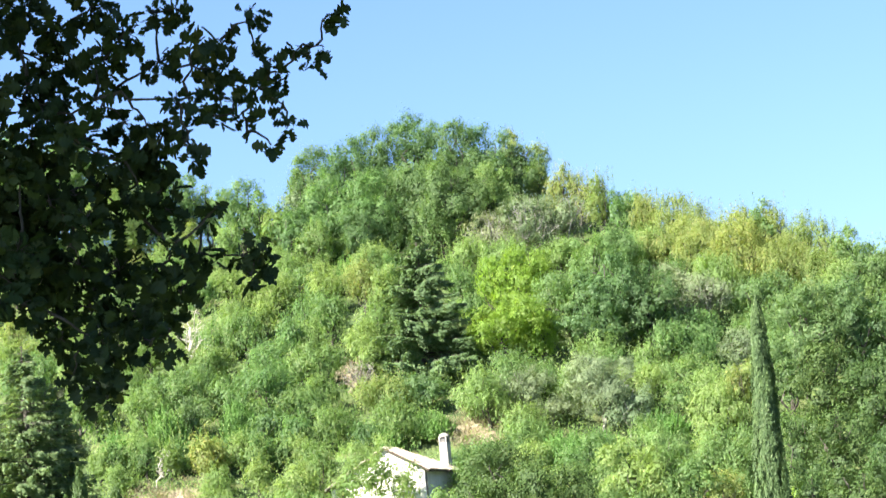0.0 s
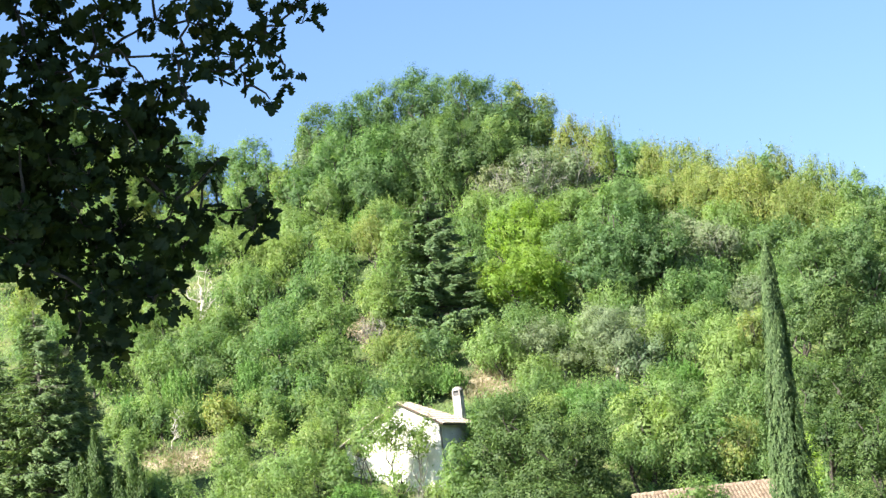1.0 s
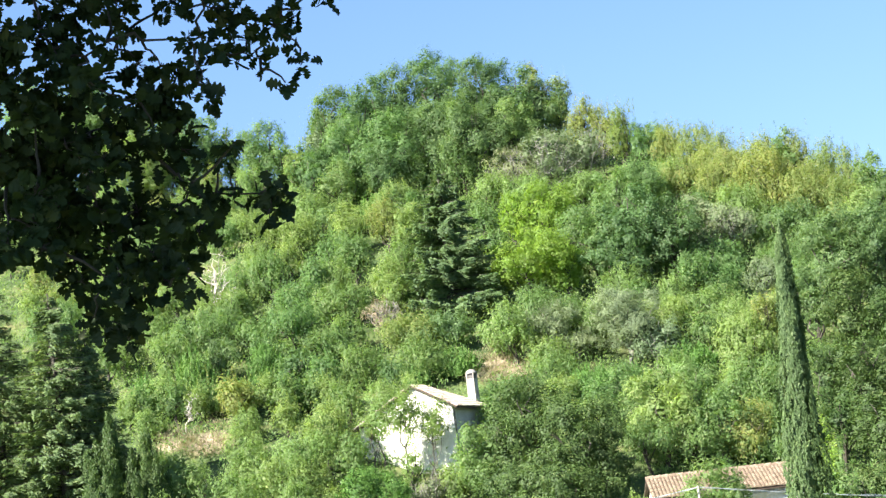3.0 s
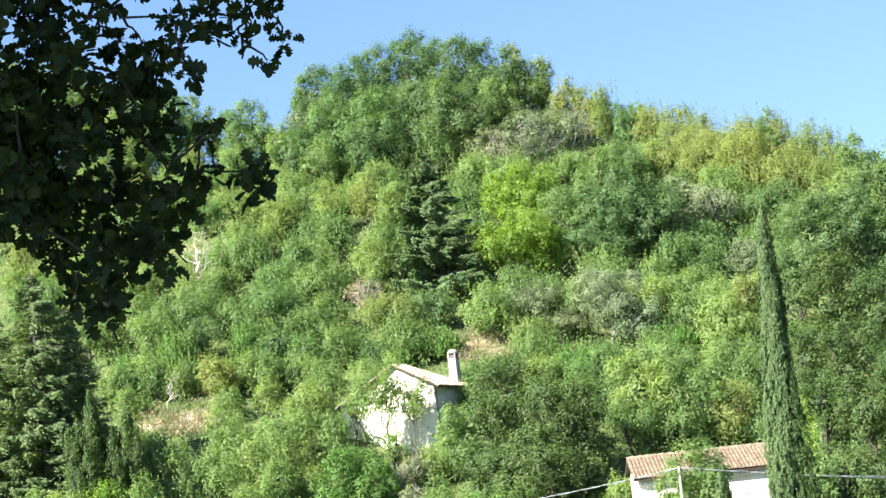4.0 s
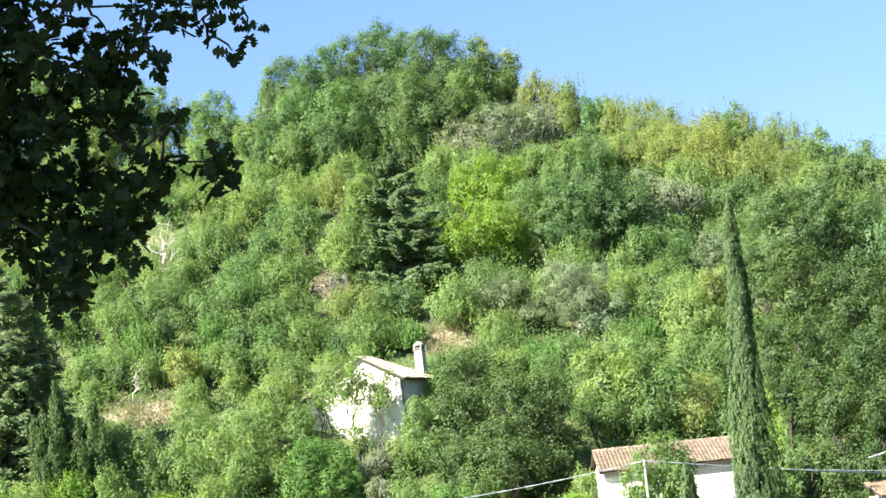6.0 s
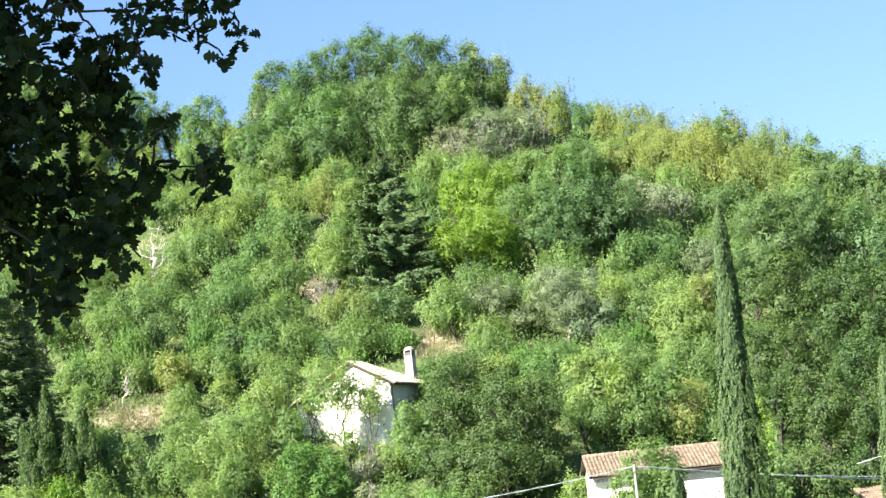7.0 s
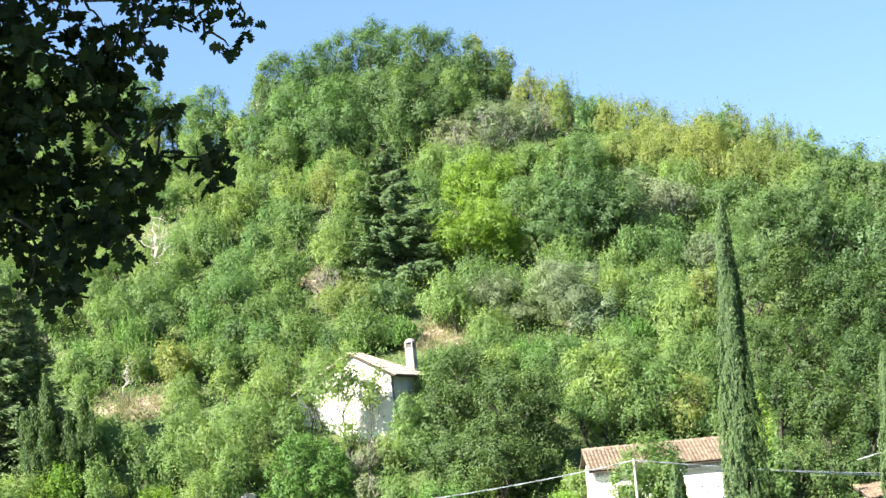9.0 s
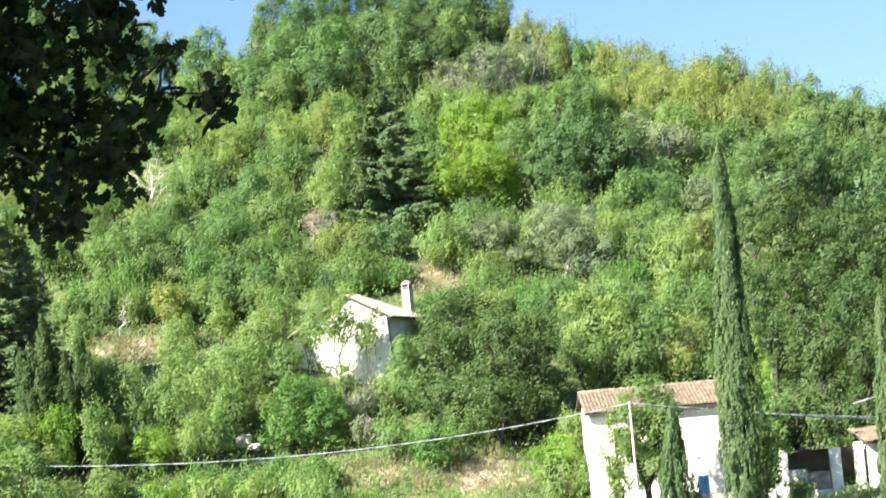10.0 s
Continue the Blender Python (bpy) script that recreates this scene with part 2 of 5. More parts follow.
def crown_leaves(w, h, lift, rng, leaf=0.2, density=1.0, open_share=0.0, up=0.35, clump=None):
    """Places and facings of the leaves of a broad crown: uneven lobes on limbs, each bearing sprays of leaves of many sizes, deep gaps between them."""
    feathery = up < 0.3
    k = int(9 + w * 1.2) if feathery else int(9 + w * 2.4 + max(0.0, w - 5) * 6)
    box = np.array([w / 2, w / 2, h / 2])
    lobes = [(np.zeros(3), box * (0.68 if feathery else 0.5))]
    for i in range(k):
        d = unit(1, rng)[0]
        d[2] = d[2] * 0.95 + 0.12
        r = rng.uniform(0.24, 0.44) if feathery else rng.uniform(0.19, 0.38) * min(1.0, 5.0 / w) ** 0.6
        lobes.append((d * box * (1.07 - r), box * r * rng.uniform(0.85, 1.25, 3) * (1.0, 1.0, 0.85)))
    size = clump or min(0.55, 0.2 + w * 0.06)
    pos, nrm = [], []
    for c, r in lobes:
        area = 4 * math.pi * ((r[0] * r[1]) ** 1.6 / 3 + 2 * (r[0] * r[2]) ** 1.6 / 3) ** (1 / 1.6)
        n = max(5, int(area / (size * size * 1.2) * (1 - open_share)))
        d = unit(n, rng)
        d[:, 2] = np.where(d[:, 2] < -0.55, -d[:, 2], d[:, 2])
        centres = c + d * r * rng.uniform(0.72, 1.12, (n, 1))
        keep = np.ones(n, bool)
        for c2, r2 in lobes:
            if c2 is not c:
                keep &= ((((centres - c2) / (r2 * 0.82)) ** 2).sum(1) > 1)
        centres, d = centres[keep], d[keep]
        if not len(centres):
            continue
        axes = d * (0.45 if feathery else 0.8) + rng.normal(0, 0.3, d.shape) + (0, 0, 1.0 if feathery else 0.3)
        axes /= np.linalg.norm(axes, axis=1, keepdims=True)
        length = size * (2.9 if feathery else 1.35) * np.exp(rng.normal(0, 0.32, len(d)))
        per = max(7, int(density * 30 * (size / 0.5) ** 2 * (0.2 / leaf) ** 1.3))
        p, q = sprays(centres, axes, length, per, rng, 0.19 if feathery else 0.42)
        pos.append(p)
        nrm.append(q * (1.0 if feathery else 0.8) + np.repeat(d, per, 0) * (0.62 if feathery else 0.85) + (0, 0, 0.2))
    core = int(40 + 14 * w * h)
    d = unit(core, rng)
    pos.append(d * np.array([w, w, h]) * 0.31 * rng.uniform(0.5, 1.0, (core, 1)))
    nrm.append(d + unit(core, rng) * 0.4)
    sizes = np.r_[np.full(sum(len(p) for p in pos[:-1]), leaf), np.full(core, leaf * 2.4)]
    return np.concatenate(pos) + (0, 0, lift), np.concatenate(nrm), sizes


LABELS = {
    "dark": "dark green oak tree with a dense rounded crown on the hillside",
    "deep": "deep green oak with shadowy gaps in its crown",
    "mid": "leafy green broadleaf tree on the wooded slope",
    "light": "light green sunlit broadleaf tree on the wooded slope",
    "lime": "bright yellow-green sunlit broadleaf tree among darker trees",
    "gold": "yellow-green tree turning golden along the hill crest",
    "olive": "silvery grey-green olive tree on the slope",
    "grey": "half-bare greyish tree with thin dry leaves",
    "dry": "dry brownish leafless bush among the green shrubs",
    "laurel": "dense dark green laurel below the hillside house",
    "broom": "upright bright green shrub on the slope",
}


def broadleaf(x, y, h, w, kind="mid", leaf=0.2, density=1.0, open_share=0.0, wisps=0, up=0.35, crown=None):
    """A broadleaf tree or bush of height h and width w, standing on the slope."""
    rng = next_rng()
    z = ground_z(x, y) - 0.1
    bush = h < 3.2
    name = "bush" if bush else ("laurel_bush" if kind == "laurel" else "olive_tree" if kind == "olive" else "oak_tree" if kind in ("dark", "deep") else "broadleaf_tree")
    label = LABELS[kind].replace(" tree", " bush") if bush else LABELS[kind]
    t = thing(name, pose(x, y, z), label, "bush" if bush else "tree", "bushes on the slope" if bush else "trees on the slope")
    ch = h * (crown or (0.97 if bush else 0.86))
    mid = h - ch / 2
    bm = bmesh.new()
    r = 0.024 * h + 0.03 if crown is None else 0.006 * h + 0.015
    top = (rng.normal() * 0.05 * w, rng.normal() * 0.05 * w, mid)
    add_limb(bm, crooked((0, 0, -0.3), top, 0.05, rng), r, r * 0.55)
    for i in range(5 if bush else 8):
        d = unit(1, rng)[0]
        s = rng.uniform(0.3, 0.95)
        a = Vector((0, 0, -0.3)).lerp(Vector(top), s)
        b = Vector((d[0] * w * 0.42, d[1] * w * 0.42, mid + abs(d[2]) * ch * 0.4))
        add_limb(bm, crooked(a, b, 0.07, rng), r * 0.5, r * 0.1, 5)
    part("trunk", bm, GREY_WOOD if kind in ("grey", "olive", "dry") else BARK, t)
    if kind in ("mid", "light", "gold") and h < 4.6 and crown is None:
        up = 0.2
    pos, nrm, size = crown_leaves(w, ch, mid, rng, leaf, density=density, open_share=open_share, up=up, clump={"dark": min(0.58, 0.2 + 0.075 * w), "deep": min(0.62, 0.22 + 0.08 * w)}.get(kind))
    if kind in ("grey", "dry"):
        bm = bmesh.new()
        for i in range(int(16 + 5 * w)):
            d = unit(1, rng)[0]
            a = Vector((d[0] * w * 0.1, d[1] * w * 0.1, mid - ch * 0.2))
            b = Vector((d[0] * w * 0.52, d[1] * w * 0.52, mid + (abs(d[2]) * 0.75 - 0.2) * ch * 0.75))
            pts = crooked(a, b, 0.05, rng, 4)
            add_limb(bm, pts, 0.05, 0.014, 4)
            for k in range(5):
                p = pts[rng.integers(2, 5)]
                add_limb(bm, crooked(p, p + Vector(unit(1, rng)[0]) * w * 0.11 + Vector((0, 0, 0.3)), 0.1, rng, 2), 0.022, 0.008, 3)
        tagged(part("brushwood", bm, GREY_WOOD, t, "pale grey bare twigs"), kind="stuff")
    if wisps:
        n = wisps * 26
        root = np.repeat(np.c_[rng.normal(0, w * 0.22, wisps), rng.normal(0, w * 0.2, wisps), np.full(wisps, mid + ch * 0.36)], 26, 0)
        s = rng.uniform(0, 1, (n, 1))
        lean = np.repeat(rng.normal(0, 0.12, (wisps, 3)), 26, 0) + (0, 0, 1)
        tall = np.repeat(rng.uniform(0.6, 1.5, (wisps, 1)), 26, 0)
        pos = np.r_[pos, root + lean * s * tall + rng.normal(0, 0.09, (n, 3)) * (1.1 - s)]
        nrm = np.r_[nrm, unit(n, rng)]
        size = np.r_[size, np.full(n, leaf * 0.7)]
    part("crown", leaf_mesh("crown", pos, nrm, size * (1.1 if up < 0.3 else 0.92), 0.44 if up < 0.3 else 0.6, rng, (0, 0, 1.0) + rng.normal(0, 0.45, pos.shape) if up < 0.3 else None), LEAF[kind], t)
    return t


def broom(x, y, h, w, kind="broom"):
    """A shrub of many upright, finely leaved shoots."""
    rng = next_rng()
    t = thing("broom_shrub", pose(x, y, ground_z(x, y) - 0.1), LABELS["broom"], "bush", "bushes on the slope")
    n = int(60 * w * max(1.0, h * 0.5))
    per = 34
    ang, q = rng.uniform(0, math.tau, n), np.sqrt(rng.uniform(0, 1, n))
    root = np.c_[np.cos(ang) * q * w * 0.42, np.sin(ang) * q * w * 0.42, np.zeros(n)]
    tall = h * (1 - 0.55 * q * q) * rng.uniform(0.75, 1.05, n)
    tip = root * 1.3 + np.c_[rng.normal(0, 0.2, (n, 2)), tall]
    s = rng.uniform(0.15, 1, (n, per, 1))
    pos = (root[:, None] * (1 - s) + tip[:, None] * s + rng.normal(0, 0.08, (n, per, 3)) * (1.25 - s)).reshape(-1, 3)
    along = np.repeat(tip - root, per, 0)
    along /= np.linalg.norm(along, axis=1, keepdims=True)
    nrm = unit(n * per, rng) + np.repeat(root / w, per, 0) * 1.5 + (0, 0, 0.2)
    bm = bmesh.new()
    for i in range(10):
        add_limb(bm, crooked(root[i] * 0.4, tip[i] * 0.8, 0.04, rng, 3), 0.035, 0.01, 4)
    part("stems", bm, BARK, t)
    part("foliage", leaf_mesh("foliage", pos, nrm, np.full(n * per, 0.23), 0.34, rng, along), LEAF[kind], t)
    return t


def conifer(x, y, h, w, density=1.0, label="tall dark green spruce with drooping branch tiers"):
    rng = next_rng()
    t = thing("conifer_tree", pose(x, y, ground_z(x, y) - 0.1), label, "tree", "conifers on the slope")
    bm = bmesh.new()
    add_limb(bm, crooked((0, 0, -0.3), (0, 0, h * 0.99), 0.006, rng, 6), 0.025 * h, 0.03, 8)
    pos, nrm, along = [], [], []
    tiers = int(h * 2.4)
    for i in range(tiers):
        f = (i + 0.5) / tiers
        reach = w * 0.5 * (1 - f) ** 0.6 + 0.22
        for k in range(max(4, int(8 * (1 - f) + 7))):
            a = rng.uniform(0, math.tau)
            d = np.array([math.cos(a), math.sin(a), 0.0])
            side = np.array([-d[1], d[0], 0.0])
            r = reach * rng.uniform(0.55, 1.2)
            z0 = h * (0.06 + 0.92 * f) + rng.uniform(-0.35, 0.35)
            tip = d * r + (0, 0, z0 - 0.1 * r + 0.1)
            add_limb(bm, [(0, 0, z0), tuple(d * r * 0.5 + (0, 0, z0 - 0.02 * r)), tuple(tip)], 0.035, 0.01, 4)
            n = int((40 + 85 * r) * density)
            s = np.sqrt(rng.uniform(0.03, 1, (n, 1)))
            spread = rng.normal(0, 0.5, (n, 1)) * (0.12 + 0.2 * r * (1.15 - s))
            p = d * r * s + side * spread + (0, 0, z0) - np.array([0, 0, 1.0]) * (0.16 * r * s ** 2 + np.abs(spread) * 0.35 + rng.exponential(0.16, (n, 1)) - 0.12 * r * s ** 4)
            pos.append(p)
            nrm.append(unit(n, rng) * 0.6 + (0, 0, 0.9) + d * 0.3)
            along.append(np.repeat((d + side * rng.choice([-0.7, 0.7]) + (0, 0, -0.5))[None], n, 0))
    part("trunk", bm, BARK, t)
    pos = np.concatenate(pos)
    part("foliage", leaf_mesh("foliage", pos, np.concatenate(nrm), np.full(len(pos), 0.3), 0.42, rng, np.concatenate(along)), LEAF["needle"], t)
    return t


def cypress(x, y, h, w, label="tall narrow dark green cypress tree", lean=0.0):
    """A narrow column of upright, tightly packed tufts, frayed at the sides."""
    rng = next_rng()
    t = thing("cypress_tree", pose(x, y, ground_z(x, y) - 0.1, 0, lean), label, "tree", "cypresses by the houses")
    bm = bmesh.new()
    add_limb(bm, crooked((0, 0, -0.3), (0, 0, h * 0.9), 0.004, rng, 5), 0.11 * w, 0.03, 8)
    part("trunk", bm, BARK, t)
    n = int(38 * h * w)
    f = rng.uniform(0, 1, n) ** 0.85
    prof = np.interp(f, [0, 0.2, 0.35, 0.5, 0.65, 0.8, 0.95, 1.0], [0.85, 1.0, 0.86, 0.66, 0.5, 0.36, 0.2, 0.03])
    ang = rng.uniform(0, math.tau, n)
    bulge = 1 + 0.16 * np.sin(ang * 3 + f * 9) + 0.1 * np.sin(ang * 5 - f * 23)
    rad = w * 0.5 * prof * bulge * rng.uniform(0.84, 1.08, n)
    out = np.c_[np.cos(ang), np.sin(ang), np.zeros(n)]
    base = out * rad[:, None] + np.c_[np.zeros((n, 2)), f * h * 0.97]
    per = 34
    s = rng.uniform(0, 1, (n, per, 1))
    tall = rng.uniform(0.4, 1.05, (n, 1, 1)) * (0.6 + 0.4 * min(1.0, h / 8))
    tuft = base[:, None] + np.array([0, 0, 1.0]) * s * tall + out[:, None] * (0.1 * np.sin(s * 3.1)) + rng.normal(0, 0.06, (n, per, 3)) * (1.15 - s)
    nrm = np.repeat(out, per, 0) + unit(n * per, rng) * 0.7 + (0, 0, 0.25)
    along = np.repeat(out * 0.25 + (0, 0, 1.0), per, 0)
    core = int(60 * h)
    cf, ca = rng.uniform(0, 0.95, core), rng.uniform(0, math.tau, core)
    cr = w * 0.3 * np.interp(cf, [0, 0.2, 0.5, 0.8, 1.0], [0.9, 1.0, 0.66, 0.36, 0.03])
    cout = np.c_[np.cos(ca), np.sin(ca), np.zeros(core)]
    pos = np.r_[tuft.reshape(-1, 3), cout * cr[:, None] + np.c_[np.zeros((core, 2)), cf * h * 0.97]]
    nrm = np.r_[nrm, cout + unit(core, rng) * 0.3]
    along = np.r_[along, np.repeat([[0, 0, 1.0]], core, 0)]
    sizes = np.r_[np.full(n * per, 0.2), np.full(core, 0.26 * min(4.0, 1.5 + w))]
    part("foliage", leaf_mesh("foliage", pos, nrm, sizes, 0.36, rng, along), LEAF["cypress"], t)
    return t


def juniper(x, y, h, w):
    """A bushy juniper of several upright plumes of uneven height."""
    rng = next_rng()
    t = thing("juniper", pose(x, y, ground_z(x, y) - 0.1), "bushy dark green juniper beside the dry bank", "tree", "junipers on the slope")
    stems = bmesh.new()
    pos, nrm, along = [], [], []
    for i in range(17):
        ang, q = rng.uniform(0, math.tau), math.sqrt(i / 17) * w * 0.46
        ox, oy = math.cos(ang) * q, math.sin(ang) * q
        ph, pw = h * (1 - 0.42 * (i / 17) ** 0.8) * rng.uniform(0.85, 1.05), w * rng.uniform(0.28, 0.42)
        tip = np.array([ox * 1.25, oy * 1.25, ph])
        add_limb(stems, crooked((ox * 0.3, oy * 0.3, -0.3), tip * 0.85, 0.02, rng, 3), 0.07, 0.02, 5)
        n = int(88 * ph * pw)
        f = rng.uniform(0.02, 1, n) ** 0.8
        rad = pw * 0.5 * np.interp(f, [0, 0.3, 0.6, 0.85, 1.0], [0.8, 1.0, 0.85, 0.45, 0.03]) * rng.uniform(0.7, 1.25, n)
        ang = rng.uniform(0, math.tau, n)
        out = np.c_[np.cos(ang), np.sin(ang), np.zeros(n)]
        base = out * rad[:, None] + np.array([ox, oy, 0]) * (0.6 + 0.65 * f[:, None]) + np.c_[np.zeros((n, 2)), f * ph]
        pos.append(np.repeat(base, 6, 0) + rng.normal(0, 0.08, (n * 6, 3)) * (1, 1, 1.8))
        nrm.append(np.repeat(out, 6, 0) + unit(n * 6, rng) * 0.7)
        along.append(np.repeat(out * 0.35 + (0, 0, 1.0), 6, 0))
    part("stems", stems, BARK, t)
    pos = np.concatenate(pos)
    part("foliage", leaf_mesh("foliage", pos, np.concatenate(nrm), np.full(len(pos), 0.22), 0.42, rng, np.concatenate(along)), LEAF["deep"], t)
    return t


def bare_tree(x, y, h, w, material, label, limbs=9, lean=0.0, thick=0.03):
    """A leafless tree of crooked, forking limbs."""
    rng = next_rng()
    t = thing("dead_tree", pose(x, y, ground_z(x, y) - 0.1), label, "tree", "dead trees")
    top = Vector((lean * h, 0, h * 0.62))
    bm = bmesh.new()
    add_limb(bm, crooked((0, 0, -0.3), top, 0.04, rng, 5), thick * h, thick * h * 0.5, 7)
    part("trunk", bm, material, t)
    for i in range(limbs):
        a = Vector().lerp(top, rng.uniform(0.35, 1.0))
        ang = rng.uniform(0, math.tau)
        b = a + Vector((math.cos(ang) * w * 0.5, math.sin(ang) * w * 0.4, h * rng.uniform(-0.02, 0.42))) * rng.uniform(0.6, 1.1)
        bm = bmesh.new()
        pts = crooked(a, b, 0.09, rng, 5)
        add_limb(bm, pts, thick * h * 0.45, thick * h * 0.12, 5)
        for k in range(5):
            p = pts[rng.integers(2, 6)]
            q = p + Vector(unit(1, rng)[0]) * w * 0.2 + Vector((0, 0, h * 0.08))
            add_limb(bm, crooked(p, q, 0.12, rng, 3), thick * h * 0.16, 0.008, 4)
            for _ in range(2):
                add_limb(bm, crooked(q, q + Vector(unit(1, rng)[0]) * w * 0.12, 0.1, rng, 2), 0.014, 0.006, 3)
        part("limb", bm, material, t)
    return t


def ground_sheet():
    """One sheet of ground from behind the viewer to the horizon, finest on the slope."""
    xs = np.unique(np.r_[-3000, -1500, -800, -400, -200, -120, np.arange(-80, 81, 1.6), 120, 200, 400, 800, 1500, 3000])
    ys = np.unique(np.r_[-1500, -600, -200, -60, np.arange(-20, 130, 6.0), np.arange(130, 250, 1.5), np.arange(250, 420, 12), 500, 700, 1000, 1600, 3000])
    verts = [(x, y, ground_z(x, y)) for y in ys for x in xs]
    w = len(xs)
    faces = [(j * w + i, j * w + i + 1, (j + 1) * w + i + 1, (j + 1) * w + i) for j in range(len(ys) - 1) for i in range(w - 1)]
    me = bpy.data.meshes.new("ground")
    me.from_pydata(verts, [], faces)
    me.polygons.foreach_set("use_smooth", [True] * len(faces))
    m, nt, out = nodes_of("hill_soil_and_grass")
    b = node(nt, "ShaderNodeBsdfPrincipled", Roughness=0.95)
    grass = ramp(nt, noise_of(nt, 0.35, 5.0), [(0.3, (0.035, 0.065, 0.016)), (0.55, (0.075, 0.11, 0.03)), (0.75, (0.16, 0.15, 0.06))])
    soil = ramp(nt, noise_of(nt, 1.3, 6.0), [(0.3, (0.27, 0.21, 0.14)), (0.7, (0.46, 0.38, 0.27))])
    tc = nt.nodes.new("ShaderNodeTexCoord")
    total = None
    for x, y, r in BARE:
        d = nt.nodes.new("ShaderNodeVectorMath")
        d.operation = "DISTANCE"
        nt.links.new(tc.outputs["Object"], d.inputs[0])
        d.inputs[1].default_value = (x, y, ground_z(x, y))
        k = nt.nodes.new("ShaderNodeMapRange")
        k.inputs["From Min"].default_value, k.inputs["From Max"].default_value = r * 1.35, r * 0.75
        nt.links.new(d.outputs["Value"], k.inputs["Value"])
        if total is None:
            total = k.outputs[0]
        else:
            s = nt.nodes.new("ShaderNodeMath")
            s.operation = "MAXIMUM"
            nt.links.new(total, s.inputs[0]), nt.links.new(k.outputs[0], s.inputs[1])
            total = s.outputs[0]
    nt.links.new(mix(nt, total, grass, soil), b.inputs["Base Color"])
    bump = node(nt, "ShaderNodeBump", Strength=0.7, Distance=0.2)
    nt.links.new(noise_of(nt, 3.0, 6.0), bump.inputs["Height"]), nt.links.new(bump.outputs[0], b.inputs["Normal"])
    nt.links.new(b.outputs[0], out.inputs[0])
    me.materials.append(m)
    return tagged(new("ground", me), "grassy valley and steep hillside with bare soil banks", "ground", kind="structure")


ground_sheet()


def scatter(name, count, kind, label, tall, leaf, x0, x1, y0, y1, aspect=0.5, upright=0.3, per=18, wide=0.55, bare=False):
    """Low growth that nobody could count, as one object."""
    rng = next_rng()
    cs = []
    while len(cs) < count:
        x, y = rng.uniform(x0, x1), rng.uniform(y0, y1)
        near = min(math.hypot(x - bx, y - by) / br for bx, by, br in BARE)
        if (near > 1.7) if bare else (near < 0.9):
            continue
        cs.append((x, y, ground_z(x, y)))
    cs = np.array(cs)
    pos = np.repeat(cs, per, 0)
    n = len(pos)
    size = np.repeat(rng.uniform(0.5, 1.3, (count, 1)), per, 0)
    off = np.c_[rng.normal(0, wide * 0.6, (n, 2)), rng.uniform(0.03, 1, n) ** 0.8 * tall] * size
    along = off * (1, 1, 0) * 0.6 + (0, 0, 1.0)
    me = leaf_mesh(name, pos + off, unit(n, rng) + (0, -0.2, upright), np.full(n, leaf), aspect, rng, along if upright < 0.2 else None)
    me.materials.append(LEAF[kind])
    return tagged(new(name, me), label, "undergrowth", kind="stuff")


scatter("undergrowth", 7000, "mid", "dense green undergrowth covering the hillside", 1.0, 0.27, -50, 52, 141, 232, wide=0.9)
scatter("scrub", 5200, "light", "light green scrub and brambles between the trees", 2.2, 0.2, -50, 52, 141, 230, wide=0.8)
scatter("tall_grass", 1500, "broom", "tall green grass tufts on the slope", 1.2, 0.5, -50, 50, 138, 226, 0.16, 0.0)
scatter("meadow_grass", 4200, "light", "rough grass in the valley below the slope", 0.6, 0.32, -34, 36, 128, 148, 0.2, 0.0, 16)
scatter("dry_grass", 900, "straw", "dry straw-coloured grass on the bare banks", 0.6, 0.35, -30, 8, 142, 176, 0.14, 0.0, 30, 0.5, True)


# ---- trees and bushes of the hill ----
broadleaf(-9.40, 208.5, 8.70, 4.92, "dark", open_share=0.1)
broadleaf(-6.85, 208.0, 9.94, 4.68, "dark", open_share=0.1)
broadleaf(-4.19, 209.2, 10.19, 5.18, "dark", open_share=0.1)
broadleaf(-0.93, 209.5, 11.07, 6.13, "dark", open_share=0.1)
broadleaf(2.36, 208.0, 10.23, 5.61, "dark", open_share=0.1)
broadleaf(5.36, 208.5, 9.64, 5.16, "dark", open_share=0.1)
broadleaf(7.86, 209.8, 7.60, 4.25, "dark", open_share=0.1)
broadleaf(-10.15, 206.8, 7.03, 3.72, "dark", open_share=0.35)
broadleaf(-11.19, 210.2, 6.76, 1.89, "dark", open_share=0.35)
broadleaf(-7.53, 203.5, 8.26, 5.49, "mid")
broadleaf(-4.74, 203.8, 8.00, 5.50, "mid")
broadleaf(-1.46, 204.5, 7.87, 5.52, "dark")
broadleaf(1.81, 202.8, 7.92, 5.47, "dark")
broadleaf(5.12, 204.5, 7.07, 4.60, "mid")
broadleaf(-5.79, 201.8, 6.02, 4.99, "dark")
broadleaf(-9.10, 201.5, 5.53, 4.08, "mid")
broadleaf(-3.13, 203.8, 4.27, 5.04, "mid")
broadleaf(0.71, 203.2, 4.47, 4.57, "mid")
broadleaf(9.36, 211.0, 6.27, 2.85, "gold", wisps=9)
broadleaf(7.31, 212.0, 7.30, 2.38, "gold", wisps=6)
broadleaf(-20.58, 209.8, 7.74, 3.30, "mid", open_share=0.15)
broadleaf(-18.52, 208.8, 7.15, 2.82, "mid", open_share=0.15)
broadleaf(-15.83, 206.5, 7.19, 4.64, "mid", open_share=0.15)
broadleaf(-14.07, 205.5, 6.35, 2.31, "mid", open_share=0.15)
broadleaf(-24.32, 209.2, 7.97, 5.18, "mid", open_share=0.15)
broadleaf(-29.21, 210.5, 8.74, 5.68, "mid", open_share=0.15)
